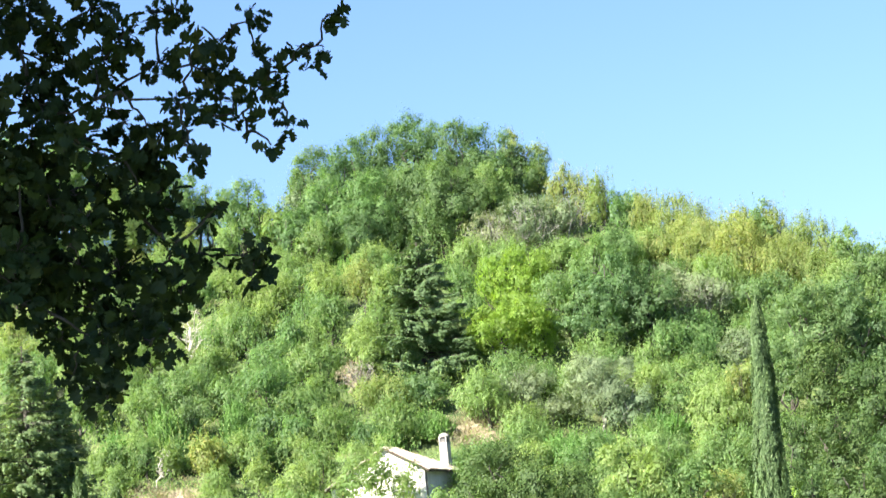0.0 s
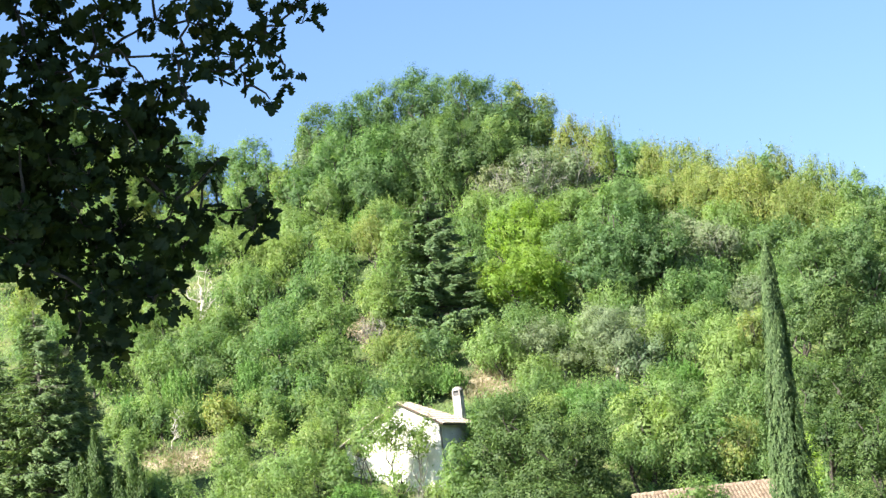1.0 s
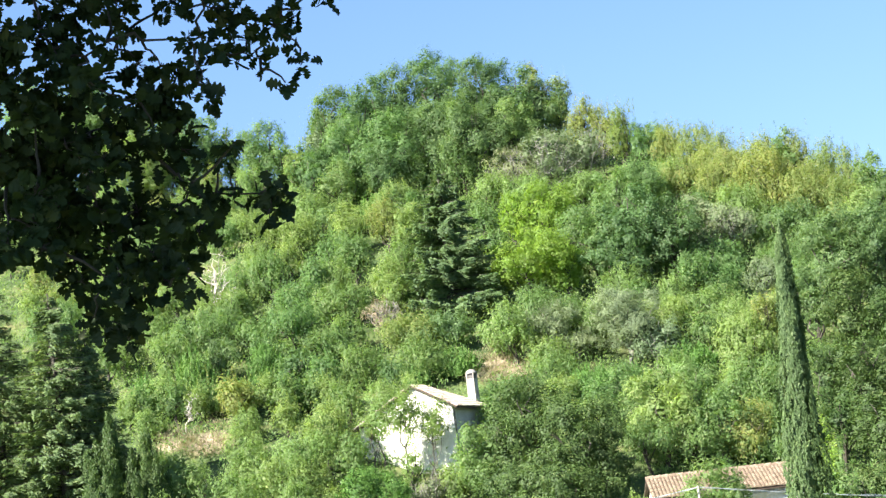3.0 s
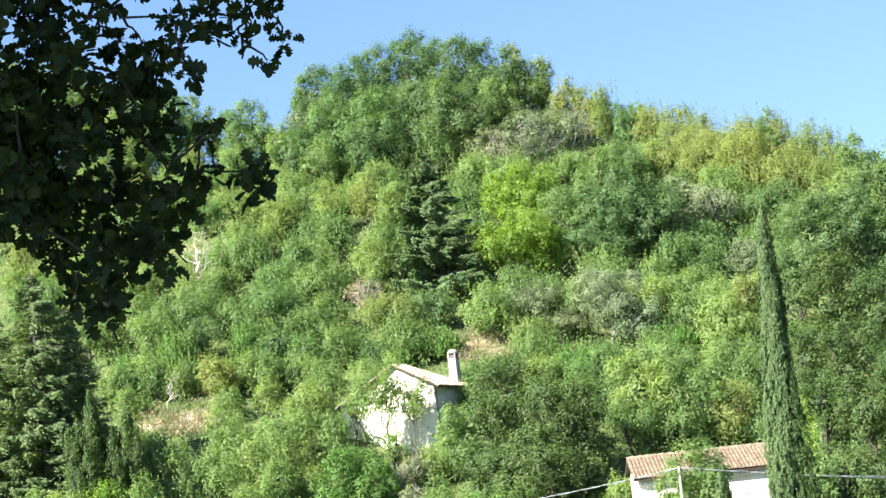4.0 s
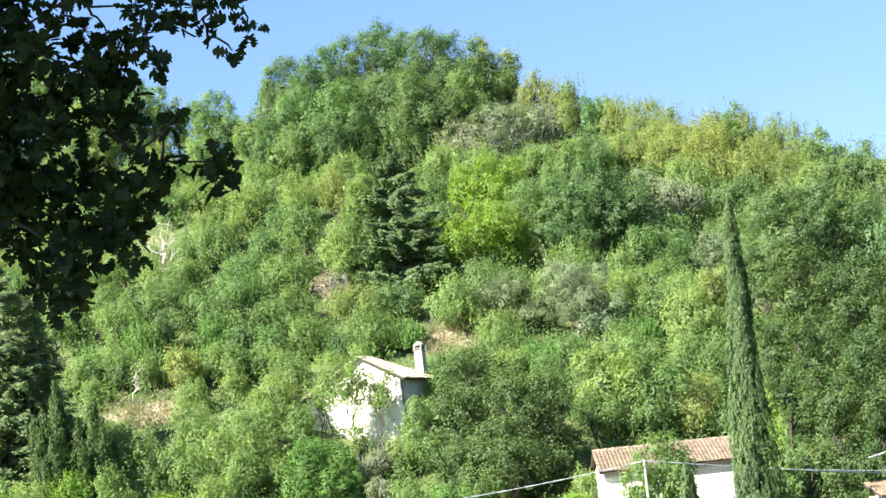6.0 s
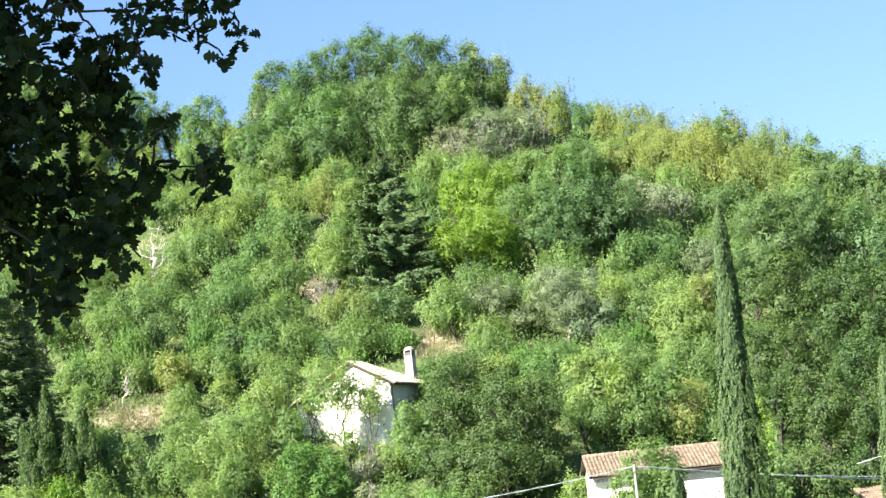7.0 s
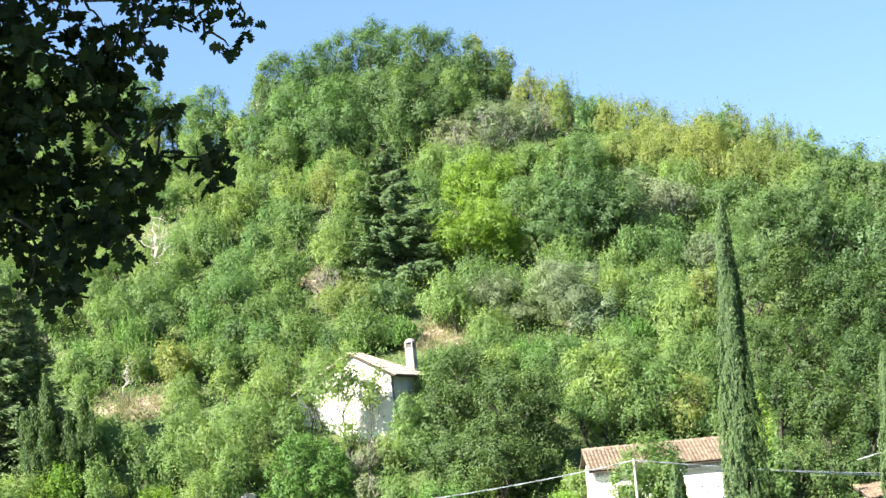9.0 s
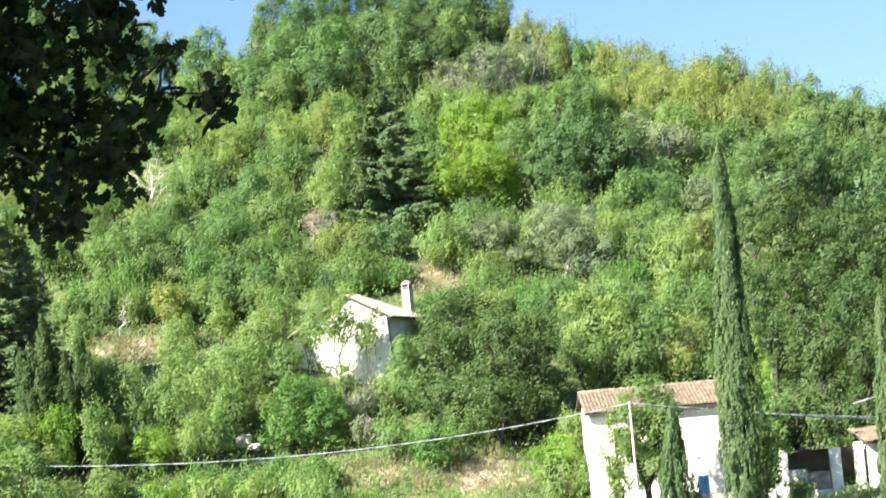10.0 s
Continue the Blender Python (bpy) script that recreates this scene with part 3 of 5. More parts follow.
broadleaf(-33.82, 209.5, 9.66, 5.65, "mid", open_share=0.15)
broadleaf(-12.78, 204.5, 5.05, 2.30, "light", wisps=4)
broadleaf(-11.36, 205.0, 6.12, 2.77, "olive", wisps=4)
broadleaf(-20.13, 205.2, 4.72, 2.31, "gold")
broadleaf(10.91, 207.5, 5.89, 2.80, "gold", leaf=0.17, wisps=16, up=0.2)
broadleaf(12.68, 206.8, 5.82, 2.79, "gold", leaf=0.17, wisps=16, up=0.2)
broadleaf(14.16, 204.8, 6.27, 2.53, "gold", leaf=0.17, wisps=16, up=0.2)
broadleaf(17.74, 202.2, 4.89, 3.18, "gold", leaf=0.17, wisps=16, up=0.2)
broadleaf(19.51, 199.8, 5.04, 3.14, "gold", leaf=0.17, wisps=16, up=0.2)
broadleaf(21.21, 197.2, 4.90, 3.55, "gold", leaf=0.17, wisps=16, up=0.2)
broadleaf(23.69, 196.0, 5.18, 3.53, "gold", leaf=0.17, wisps=16, up=0.2)
broadleaf(26.55, 194.8, 5.80, 3.07, "gold", leaf=0.17, wisps=16, up=0.2)
broadleaf(28.64, 193.0, 5.60, 3.47, "gold", leaf=0.17, wisps=16, up=0.2)
broadleaf(30.20, 191.0, 5.30, 3.01, "gold", leaf=0.17, wisps=16, up=0.2)
broadleaf(15.59, 203.8, 5.17, 3.21, "mid", wisps=3)
broadleaf(25.75, 194.8, 6.34, 2.63, "mid", wisps=3)
broadleaf(31.09, 188.8, 5.50, 2.55, "mid", wisps=3)
broadleaf(17.00, 204.0, 4.39, 2.75, "mid", wisps=3)
broadleaf(32.23, 185.2, 5.30, 3.33, "dark")
broadleaf(33.95, 184.0, 6.00, 2.07, "dark")
broadleaf(34.90, 182.5, 5.70, 2.87, "dark")
broadleaf(37.00, 181.8, 5.20, 3.68, "dark")
broadleaf(39.44, 181.5, 5.78, 4.08, "dark")
broadleaf(20.52, 192.8, 5.73, 4.77, "gold", leaf=0.17, wisps=8, up=0.2)
broadleaf(23.61, 190.0, 5.86, 5.13, "gold", leaf=0.17, wisps=8, up=0.2)
broadleaf(26.71, 188.2, 5.34, 4.66, "gold", leaf=0.17, wisps=8, up=0.2)
broadleaf(28.67, 186.5, 4.65, 4.19, "gold", leaf=0.17, wisps=8, up=0.2)
broadleaf(18.21, 195.5, 4.64, 3.96, "gold", leaf=0.17, wisps=8, up=0.2)
broadleaf(21.19, 189.2, 4.26, 4.68, "light")
broadleaf(29.50, 181.0, 5.45, 4.07, "light")
broadleaf(24.59, 186.8, 3.41, 4.62, "dark")
broadleaf(31.84, 188.0, 4.77, 2.96, "dark")
broadleaf(32.74, 184.8, 4.36, 2.49, "mid")
broadleaf(-4.66, 198.5, 3.80, 3.57, "light", leaf=0.19, wisps=5, up=0.2)
broadleaf(2.54, 198.8, 3.92, 3.13, "light", leaf=0.19, wisps=5, up=0.2)
broadleaf(-5.98, 199.0, 3.64, 2.69, "light", leaf=0.19, wisps=5, up=0.2)
broadleaf(7.70, 200.0, 6.33, 4.95, "grey", leaf=0.17, open_share=0.6)
broadleaf(4.71, 200.8, 4.85, 4.52, "grey", leaf=0.17, open_share=0.55)
broadleaf(10.82, 201.8, 6.04, 4.08, "grey", leaf=0.19, open_share=0.4)
broadleaf(6.60, 188.5, 6.40, 4.66, "lime")
broadleaf(4.06, 189.8, 5.15, 2.56, "lime")
broadleaf(4.93, 180.8, 5.78, 6.10, "lime")
broadleaf(2.67, 182.5, 4.16, 3.28, "lime")
broadleaf(7.33, 181.0, 4.14, 3.26, "lime")
conifer(-1.25, 181.2, 11.5, 8.2, 1.2)
broadleaf(12.2, 180.8, 8.10, 4.70, "dark")
broadleaf(15.2, 181.2, 7.50, 4.40, "dark")
broadleaf(9.49, 182.5, 6.26, 4.93, "mid")
broadleaf(14.78, 182.8, 5.04, 4.93, "dark")
broadleaf(10.44, 180.8, 4.48, 4.07, "dark")
broadleaf(13.10, 193.8, 5.81, 5.66, "mid")
broadleaf(16.96, 186.5, 5.20, 3.78, "grey", leaf=0.20)
broadleaf(19.30, 185.5, 4.67, 5.01, "grey", leaf=0.20)
broadleaf(16.95, 184.0, 3.39, 3.72, "grey", leaf=0.20)
broadleaf(10.75, 171.2, 5.5, 5.5, "olive", leaf=0.15)
broadleaf(5.41, 172.5, 4.27, 3.88, "olive", leaf=0.15)
broadleaf(12.25, 169.8, 3.85, 3.44, "olive", leaf=0.15)
broadleaf(7.01, 171.8, 2.37, 3.09, "olive", leaf=0.15)
broadleaf(20.71, 174.8, 4.01, 2.75, "olive", leaf=0.15)
broadleaf(2.84, 171.8, 4.31, 4.25, "light")
cypress(16.14, 129.0, 19.31, 2.3, lean=0.6)
broadleaf(25.07, 170.2, 8.92, 4.98, "dark", open_share=0.08)
broadleaf(28.25, 171.0, 9.07, 5.00, "dark", open_share=0.08)
broadleaf(31.15, 170.5, 7.63, 4.99, "dark", open_share=0.08)
broadleaf(34.00, 169.5, 7.55, 4.96, "dark", open_share=0.08)
broadleaf(22.86, 167.5, 6.89, 3.39, "dark", open_share=0.08)
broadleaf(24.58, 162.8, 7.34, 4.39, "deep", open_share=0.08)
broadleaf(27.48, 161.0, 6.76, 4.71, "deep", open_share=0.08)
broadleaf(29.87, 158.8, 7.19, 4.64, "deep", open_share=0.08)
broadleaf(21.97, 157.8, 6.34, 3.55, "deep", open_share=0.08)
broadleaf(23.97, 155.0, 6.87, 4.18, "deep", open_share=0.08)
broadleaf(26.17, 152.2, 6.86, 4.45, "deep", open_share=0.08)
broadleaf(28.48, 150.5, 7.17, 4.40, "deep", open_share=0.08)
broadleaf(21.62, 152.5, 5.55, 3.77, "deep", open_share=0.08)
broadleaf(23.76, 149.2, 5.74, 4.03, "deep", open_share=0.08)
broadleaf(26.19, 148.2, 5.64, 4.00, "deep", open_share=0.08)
broadleaf(17.91, 166.2, 4.51, 4.11, "light")
broadleaf(17.66, 160.5, 4.30, 3.97, "mid")
broadleaf(14.64, 154.5, 4.81, 3.82, "mid")
broadleaf(16.32, 154.5, 4.07, 3.47, "gold")
broadleaf(19.75, 167.8, 4.53, 2.64, "gold")
broadleaf(10.97, 154.8, 5.95, 4.52, "light", leaf=0.20)
broadleaf(12.92, 156.5, 5.96, 3.87, "light", leaf=0.20)
broadleaf(10.03, 153.8, 3.52, 3.46, "mid", leaf=0.20)
broadleaf(13.16, 154.0, 3.86, 3.12, "mid", leaf=0.20)
broom(7.50, 164.0, 3.01, 4.06)
broom(10.25, 166.2, 2.31, 2.62)
broom(14.38, 169.0, 2.24, 3.42)
broom(5.94, 168.8, 1.99, 2.66)
broadleaf(18.28, 135.0, 9.32, 1.40, "lime", crown=0.9)
broadleaf(18.33, 134.0, 8.12, 1.90, "mid", crown=0.93)
broadleaf(17.80, 133.2, 4.80, 1.50, "deep", crown=0.96)
# oak mass shaded by leaf colour: mid on its lit left, deep elsewhere
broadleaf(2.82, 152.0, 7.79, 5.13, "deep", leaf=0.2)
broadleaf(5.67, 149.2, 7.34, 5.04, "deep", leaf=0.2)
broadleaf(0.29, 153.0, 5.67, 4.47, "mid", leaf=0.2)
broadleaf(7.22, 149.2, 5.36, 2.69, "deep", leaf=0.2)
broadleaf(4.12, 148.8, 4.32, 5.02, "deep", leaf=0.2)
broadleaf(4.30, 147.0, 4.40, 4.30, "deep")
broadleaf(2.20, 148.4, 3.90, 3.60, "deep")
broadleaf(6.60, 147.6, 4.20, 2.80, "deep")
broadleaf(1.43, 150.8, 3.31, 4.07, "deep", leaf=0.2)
broadleaf(-4.75, 156.1, 7.60, 3.70, "light", leaf=0.15, open_share=0.15, density=0.8, crown=0.66)
broadleaf(-6.91, 156.6, 6.00, 1.62, "light", leaf=0.16, open_share=0.68, density=0.45, crown=0.6)
broadleaf(-3.00, 156.0, 5.90, 2.40, "light", leaf=0.15, open_share=0.3, density=0.75, crown=0.6)
broadleaf(-4.53, 154.0, 4.29, 1.73, "light", leaf=0.17, open_share=0.4, density=0.6)
broadleaf(-3.37, 154.0, 2.78, 2.08, "grey", leaf=0.13, open_share=0.55)
broadleaf(-4.38, 152.8, 2.55, 1.72, "grey", leaf=0.13, open_share=0.55)
conifer(-25.52, 152.0, 16.97, 7.86, 0.6)
conifer(-29.44, 153.0, 17.65, 7.91, 0.45)
conifer(-23.78, 153.5, 13.52, 5.87, 0.6)
juniper(-22.08, 149.0, 9.76, 3.85)
juniper(-20.17, 149.5, 8.15, 2.52)
juniper(-22.87, 148.5, 7.90, 1.34)
broadleaf(-18.18, 177.2, 3.63, 3.59, "mid")
broadleaf(-20.26, 177.5, 3.25, 3.19, "mid")
broadleaf(-22.18, 180.5, 3.33, 2.84, "mid")
broadleaf(-15.78, 177.0, 3.27, 3.58, "mid")
broadleaf(-12.54, 177.0, 3.64, 4.38, "mid", leaf=0.19)
broadleaf(-10.20, 175.8, 2.81, 3.56, "mid", leaf=0.19)
broadleaf(-14.11, 175.2, 2.89, 3.15, "mid", leaf=0.19)
broadleaf(-6.18, 179.8, 2.80, 2.83, "dry", leaf=0.13, open_share=0.55)
broadleaf(-2.70, 182.0, 2.04, 2.46, "dry", leaf=0.13, open_share=0.55)
broadleaf(-4.20, 176.0, 2.82, 4.35, "gold", leaf=0.19)
broadleaf(-1.41, 175.0, 3.20, 3.54, "dark")
broadleaf(-3.10, 170.2, 3.16, 4.21, "mid")
broadleaf(-7.82, 172.2, 3.09, 3.87, "mid")
broadleaf(-5.51, 171.2, 2.36, 3.47, "dark")
broom(-1.20, 170.5, 2.26, 3.07)
broom(-3.96, 169.8, 1.96, 1.91)
broadleaf(-10.09, 198.8, 2.52, 2.24, "dark")
broom(-6.89, 200.2, 3.26, 3.60)
broadleaf(-11.87, 199.5, 3.23, 4.04, "light")
broadleaf(-9.20, 199.8, 2.86, 3.59, "light")
broadleaf(-5.05, 197.8, 3.60, 2.67, "mid")
broadleaf(-13.75, 201.2, 3.30, 4.07, "light")
broadleaf(-13.14, 195.5, 3.24, 4.40, "light")
broom(-19.30, 171.6, 3.60, 2.60)
broadleaf(-20.8, 173.4, 3.90, 3.00, "mid")
broadleaf(-17.7, 173.0, 3.50, 3.00, "dark")
broadleaf(-12.4, 171.6, 3.30, 2.60, "dark")
broom(-16.30, 169.8, 2.50, 2.90)
broom(-22.45, 169.4, 3.10, 2.30)
broom(-14.42, 173.2, 3.30, 2.60)
broadleaf(-23.66, 146.0, 5.25, 4.93, "light", leaf=0.19)
broadleaf(-22.28, 153.0, 2.78, 2.41, "lime", leaf=0.19)
broadleaf(-24.37, 143.8, 4.53, 3.88, "light", leaf=0.19)
broadleaf(-20.92, 150.2, 2.68, 2.03, "light", leaf=0.19)
broadleaf(-21.24, 141.5, 2.86, 3.50, "light", leaf=0.19)
broadleaf(-18.40, 144.8, 2.30, 2.28, "light", leaf=0.19)
broadleaf(-17.54, 154.8, 3.48, 3.13, "light", leaf=0.19)
broadleaf(-15.23, 151.8, 3.73, 3.75, "light", leaf=0.19)
broadleaf(-19.16, 157.0, 3.14, 2.82, "light", leaf=0.19)
broadleaf(-12.89, 152.8, 3.86, 3.78, "light", leaf=0.19)
broadleaf(-14.55, 157.2, 3.54, 3.18, "light", leaf=0.19)
broadleaf(-11.27, 156.0, 4.14, 3.51, "light", leaf=0.19)
broadleaf(-9.93, 158.8, 4.33, 3.57, "light", leaf=0.19)
broadleaf(-12.10, 149.5, 2.73, 2.69, "light", leaf=0.19)
broadleaf(-14.78, 149.0, 2.38, 2.68, "light", leaf=0.19)
broadleaf(-9.87, 152.8, 2.48, 2.06, "light", leaf=0.19)
broadleaf(-15.01, 142.5, 2.60, 2.56, "lime", leaf=0.19)
broadleaf(-12.41, 142.0, 2.88, 2.87, "light", leaf=0.19)
broadleaf(-9.54, 141.5, 2.55, 2.86, "light", leaf=0.19)
broadleaf(-6.97, 141.0, 3.22, 2.85, "light", leaf=0.19)
broadleaf(-5.85, 139.5, 2.84, 2.20, "light", leaf=0.19)
broadleaf(0.45, 145.2, 3.30, 3.30, "laurel", leaf=0.17)
broadleaf(2.76, 147.6, 2.55, 3.40, "mid", leaf=0.19)
broadleaf(-1.76, 147.2, 2.96, 2.65, "mid", leaf=0.19)
broadleaf(7.00, 140.8, 3.86, 2.80, "lime", leaf=0.19)
broadleaf(7.52, 140.0, 3.15, 2.83, "light", leaf=0.19)
broadleaf(8.50, 143.0, 4.56, 1.93, "light", leaf=0.19)
broadleaf(-3.48, 149.5, 2.21, 1.48, "grey", leaf=0.19)
broadleaf(-6.95, 150.5, 4.75, 4.1, "laurel", leaf=0.17, crown=0.97)
broadleaf(-8.55, 150.3, 3.3, 2.9, "laurel", leaf=0.17, crown=0.97)
broadleaf(-5.55, 150.3, 3.7, 2.5, "laurel", leaf=0.17, crown=0.97)
broom(-13.01, 146.2, 2.25, 2.63)
broom(-8.40, 145.8, 2.55, 2.95)
broom(-10.66, 145.0, 2.33, 2.61)
broom(-6.42, 145.0, 2.60, 2.61)
broadleaf(11.34, 132.0, 7.2, 3.56, "mid", leaf=0.19)
broadleaf(12.3, 132.5, 7.5, 2.6, "mid", leaf=0.19)
broadleaf(9.71, 131.0, 4.82, 1.77, "light", leaf=0.17, open_share=0.35)
cypress(12.75, 130.0, 5.6, 1.75)
cypress(23.95, 129.0, 10.63, 1.74)
broadleaf(22.11, 141.5, 4.22, 2.55, "deep", leaf=0.20)
broadleaf(24.08, 141.5, 4.60, 2.55, "deep", leaf=0.20)
broadleaf(20.56, 141.5, 4.94, 1.91, "deep", leaf=0.20)
broadleaf(25.65, 141.5, 4.31, 1.91, "deep", leaf=0.20)
broadleaf(23.00, 141.5, 2.57, 2.86, "mid", leaf=0.20)
broadleaf(19.68, 135.0, 1.64, 1.52, "light")
broadleaf(-17.74, 112.0, 6.69, 2.77, "mid", leaf=0.18, open_share=0.15)
broadleaf(-19.45, 112.0, 8.15, 3.02, "light", leaf=0.18, open_share=0.15)
broadleaf(-19.03, 112.0, 5.96, 3.02, "light", leaf=0.18, open_share=0.15)
broadleaf(-16.07, 112.0, 5.03, 2.02, "light", leaf=0.18, open_share=0.15)
broadleaf(-3.79, 193.8, 3.92, 3.05, "light", leaf=0.2, wisps=4, up=0.2)
broadleaf(-4.67, 188.0, 3.99, 2.96, "light", leaf=0.2, wisps=4, up=0.2)
broadleaf(1.95, 193.0, 3.53, 2.60, "mid", leaf=0.2, wisps=4, up=0.2)
broadleaf(1.22, 195.8, 3.16, 2.20, "mid", leaf=0.2, wisps=4, up=0.2)
broadleaf(-5.66, 185.0, 3.45, 3.33, "light", leaf=0.2, wisps=4, up=0.2)
broadleaf(-3.24, 196.8, 3.66, 2.21, "mid", leaf=0.2, wisps=4, up=0.2)
broadleaf(1.63, 181.0, 2.01, 2.04, "mid", leaf=0.2, wisps=4, up=0.2)
broadleaf(-21.98, 166.8, 2.12, 2.25, "light", leaf=0.18, wisps=4, up=0.2)
broadleaf(-15.44, 164.8, 2.10, 2.59, "light", leaf=0.18, wisps=4, up=0.2)
broadleaf(-23.44, 168.5, 2.32, 2.27, "light", leaf=0.18, wisps=4, up=0.2)
broadleaf(9.32, 208.5, 2.93, 3.19, "dark", leaf=0.18)
broadleaf(17.04, 201.8, 2.48, 4.68, "mid", leaf=0.18)
broadleaf(-37.13, 211.2, 3.69, 3.84, "light", leaf=0.22, wisps=5, up=0.2)
broadleaf(-33.24, 208.8, 3.93, 3.30, "light", leaf=0.20, wisps=7, up=0.2)
broadleaf(-31.40, 208.5, 3.38, 2.39, "light", leaf=0.22, wisps=4, up=0.2)
broadleaf(-28.44, 207.0, 3.50, 3.57, "mid", leaf=0.18, wisps=3, up=0.2)
broadleaf(-25.37, 207.5, 3.34, 3.34, "light", leaf=0.20, wisps=3, up=0.2)
broadleaf(-22.06, 208.2, 4.44, 2.40, "light", leaf=0.18, wisps=4, up=0.2)
broadleaf(-16.79, 202.8, 4.67, 2.47, "light", leaf=0.22, wisps=4, up=0.2)
broadleaf(5.72, 197.0, 3.92, 4.49, "light", leaf=0.20)
broadleaf(9.84, 199.2, 3.34, 3.65, "light", leaf=0.18, wisps=4, up=0.2)
broadleaf(11.42, 199.8, 2.40, 3.50, "mid", leaf=0.22)
broadleaf(15.64, 197.2, 3.13, 2.98, "mid", leaf=0.18)
broadleaf(16.83, 196.8, 3.62, 3.94, "light", leaf=0.22)
broadleaf(-36.19, 205.0, 4.54, 3.60, "mid", leaf=0.18, wisps=6, up=0.2)
broadleaf(-33.71, 203.2, 3.60, 3.26, "mid", leaf=0.22, wisps=8, up=0.2)
broadleaf(-32.02, 204.0, 3.45, 3.62, "mid", leaf=0.20, wisps=6, up=0.2)
broadleaf(-28.09, 204.8, 4.40, 3.69, "mid", leaf=0.18, wisps=8, up=0.2)
broadleaf(-24.72, 206.0, 3.59, 3.02, "gold", leaf=0.18, wisps=4, up=0.2)
broadleaf(-21.95, 202.2, 3.90, 3.16, "light", leaf=0.18, wisps=8, up=0.2)
broadleaf(-20.00, 199.2, 4.40, 3.27, "light", leaf=0.22, wisps=3, up=0.2)
broadleaf(-17.35, 201.2, 3.45, 3.73, "mid", leaf=0.18, wisps=3, up=0.2)
broadleaf(18.77, 191.5, 3.74, 2.91, "mid", leaf=0.18, wisps=5, up=0.2)
broadleaf(23.16, 188.5, 2.48, 3.91, "mid", leaf=0.18)
broadleaf(-34.07, 201.5, 3.40, 3.80, "light", leaf=0.22, wisps=4, up=0.2)
broadleaf(-32.22, 201.8, 3.53, 3.31, "light", leaf=0.22, wisps=6, up=0.2)
broadleaf(-27.18, 197.5, 4.23, 3.41, "light", leaf=0.20, wisps=7, up=0.2)
broadleaf(-25.51, 199.8, 3.70, 2.38, "light", leaf=0.22, wisps=8, up=0.2)
broadleaf(-22.63, 198.5, 3.44, 3.04, "mid", leaf=0.20, wisps=4, up=0.2)
broadleaf(-18.65, 195.8, 3.22, 3.09, "mid", leaf=0.22, wisps=3, up=0.2)
broadleaf(-16.31, 196.2, 3.71, 3.39, "light", leaf=0.18, wisps=4, up=0.2)
broadleaf(-11.01, 196.5, 3.47, 3.20, "mid", leaf=0.22, wisps=5, up=0.2)
broadleaf(-8.88, 195.2, 3.75, 2.97, "light", leaf=0.18, wisps=6, up=0.2)
broadleaf(-5.70, 194.8, 4.28, 3.04, "gold", leaf=0.18, wisps=7, up=0.2)
broadleaf(2.50, 190.2, 2.61, 2.68, "mid", leaf=0.20, wisps=6, up=0.2)
broadleaf(6.86, 188.0, 2.21, 3.20, "light", leaf=0.20, wisps=6, up=0.2)
broadleaf(22.45, 185.8, 2.18, 2.62, "mid", leaf=0.18)
broadleaf(26.06, 183.5, 2.80, 3.71, "dark", leaf=0.22, wisps=8, up=0.2)
broadleaf(33.67, 183.0, 2.70, 3.32, "mid", leaf=0.20, wisps=6, up=0.2)
broadleaf(35.93, 181.8, 2.07, 3.48, "mid", leaf=0.20)
broadleaf(37.80, 180.8, 3.49, 3.27, "dark", leaf=0.20, wisps=5, up=0.2)
broadleaf(-36.00, 196.8, 4.38, 3.14, "light", leaf=0.20, wisps=3, up=0.2)
broadleaf(-31.63, 196.2, 3.84, 2.19, "gold", leaf=0.22, wisps=8, up=0.2)
broadleaf(-29.75, 197.0, 3.36, 3.67, "light", leaf=0.18, wisps=8, up=0.2)
broadleaf(-26.93, 194.8, 3.34, 2.24, "mid", leaf=0.18, wisps=4, up=0.2)
broadleaf(-24.78, 195.0, 4.50, 2.79, "mid", leaf=0.22, wisps=4, up=0.2)
broadleaf(-15.47, 188.8, 3.50, 3.15, "light", leaf=0.18, wisps=6, up=0.2)
broadleaf(-13.05, 190.2, 2.91, 2.49, "light", leaf=0.20, wisps=6, up=0.2)
broadleaf(-9.72, 189.0, 4.10, 2.53, "mid", leaf=0.20, wisps=8, up=0.2)
broadleaf(-8.13, 187.8, 4.09, 3.52, "mid", leaf=0.22, wisps=6, up=0.2)
broadleaf(18.54, 181.5, 3.36, 3.81, "mid", leaf=0.22)
broadleaf(23.02, 181.2, 3.10, 4.07, "mid", leaf=0.18)
broadleaf(-32.47, 190.2, 3.25, 2.14, "gold", leaf=0.22, wisps=3, up=0.2)
broadleaf(-29.59, 191.0, 3.16, 2.45, "light", leaf=0.20, wisps=5, up=0.2)
broadleaf(-28.15, 189.8, 3.81, 3.39, "mid", leaf=0.22, wisps=6, up=0.2)
broadleaf(-24.44, 190.5, 4.12, 3.47, "light", leaf=0.18, wisps=3, up=0.2)
broadleaf(-22.54, 189.2, 4.19, 2.85, "mid", leaf=0.20, wisps=7, up=0.2)
broadleaf(-16.97, 187.2, 3.22, 3.08, "mid", leaf=0.22, wisps=3, up=0.2)
broadleaf(-14.41, 186.0, 4.12, 3.46, "mid", leaf=0.20, wisps=8, up=0.2)
broadleaf(-11.07, 184.2, 3.67, 2.27, "mid", leaf=0.22, wisps=8, up=0.2)
broadleaf(-9.33, 185.2, 2.93, 2.69, "light", leaf=0.22, wisps=3, up=0.2)
broadleaf(11.17, 180.0, 2.80, 3.92, "light", leaf=0.20)
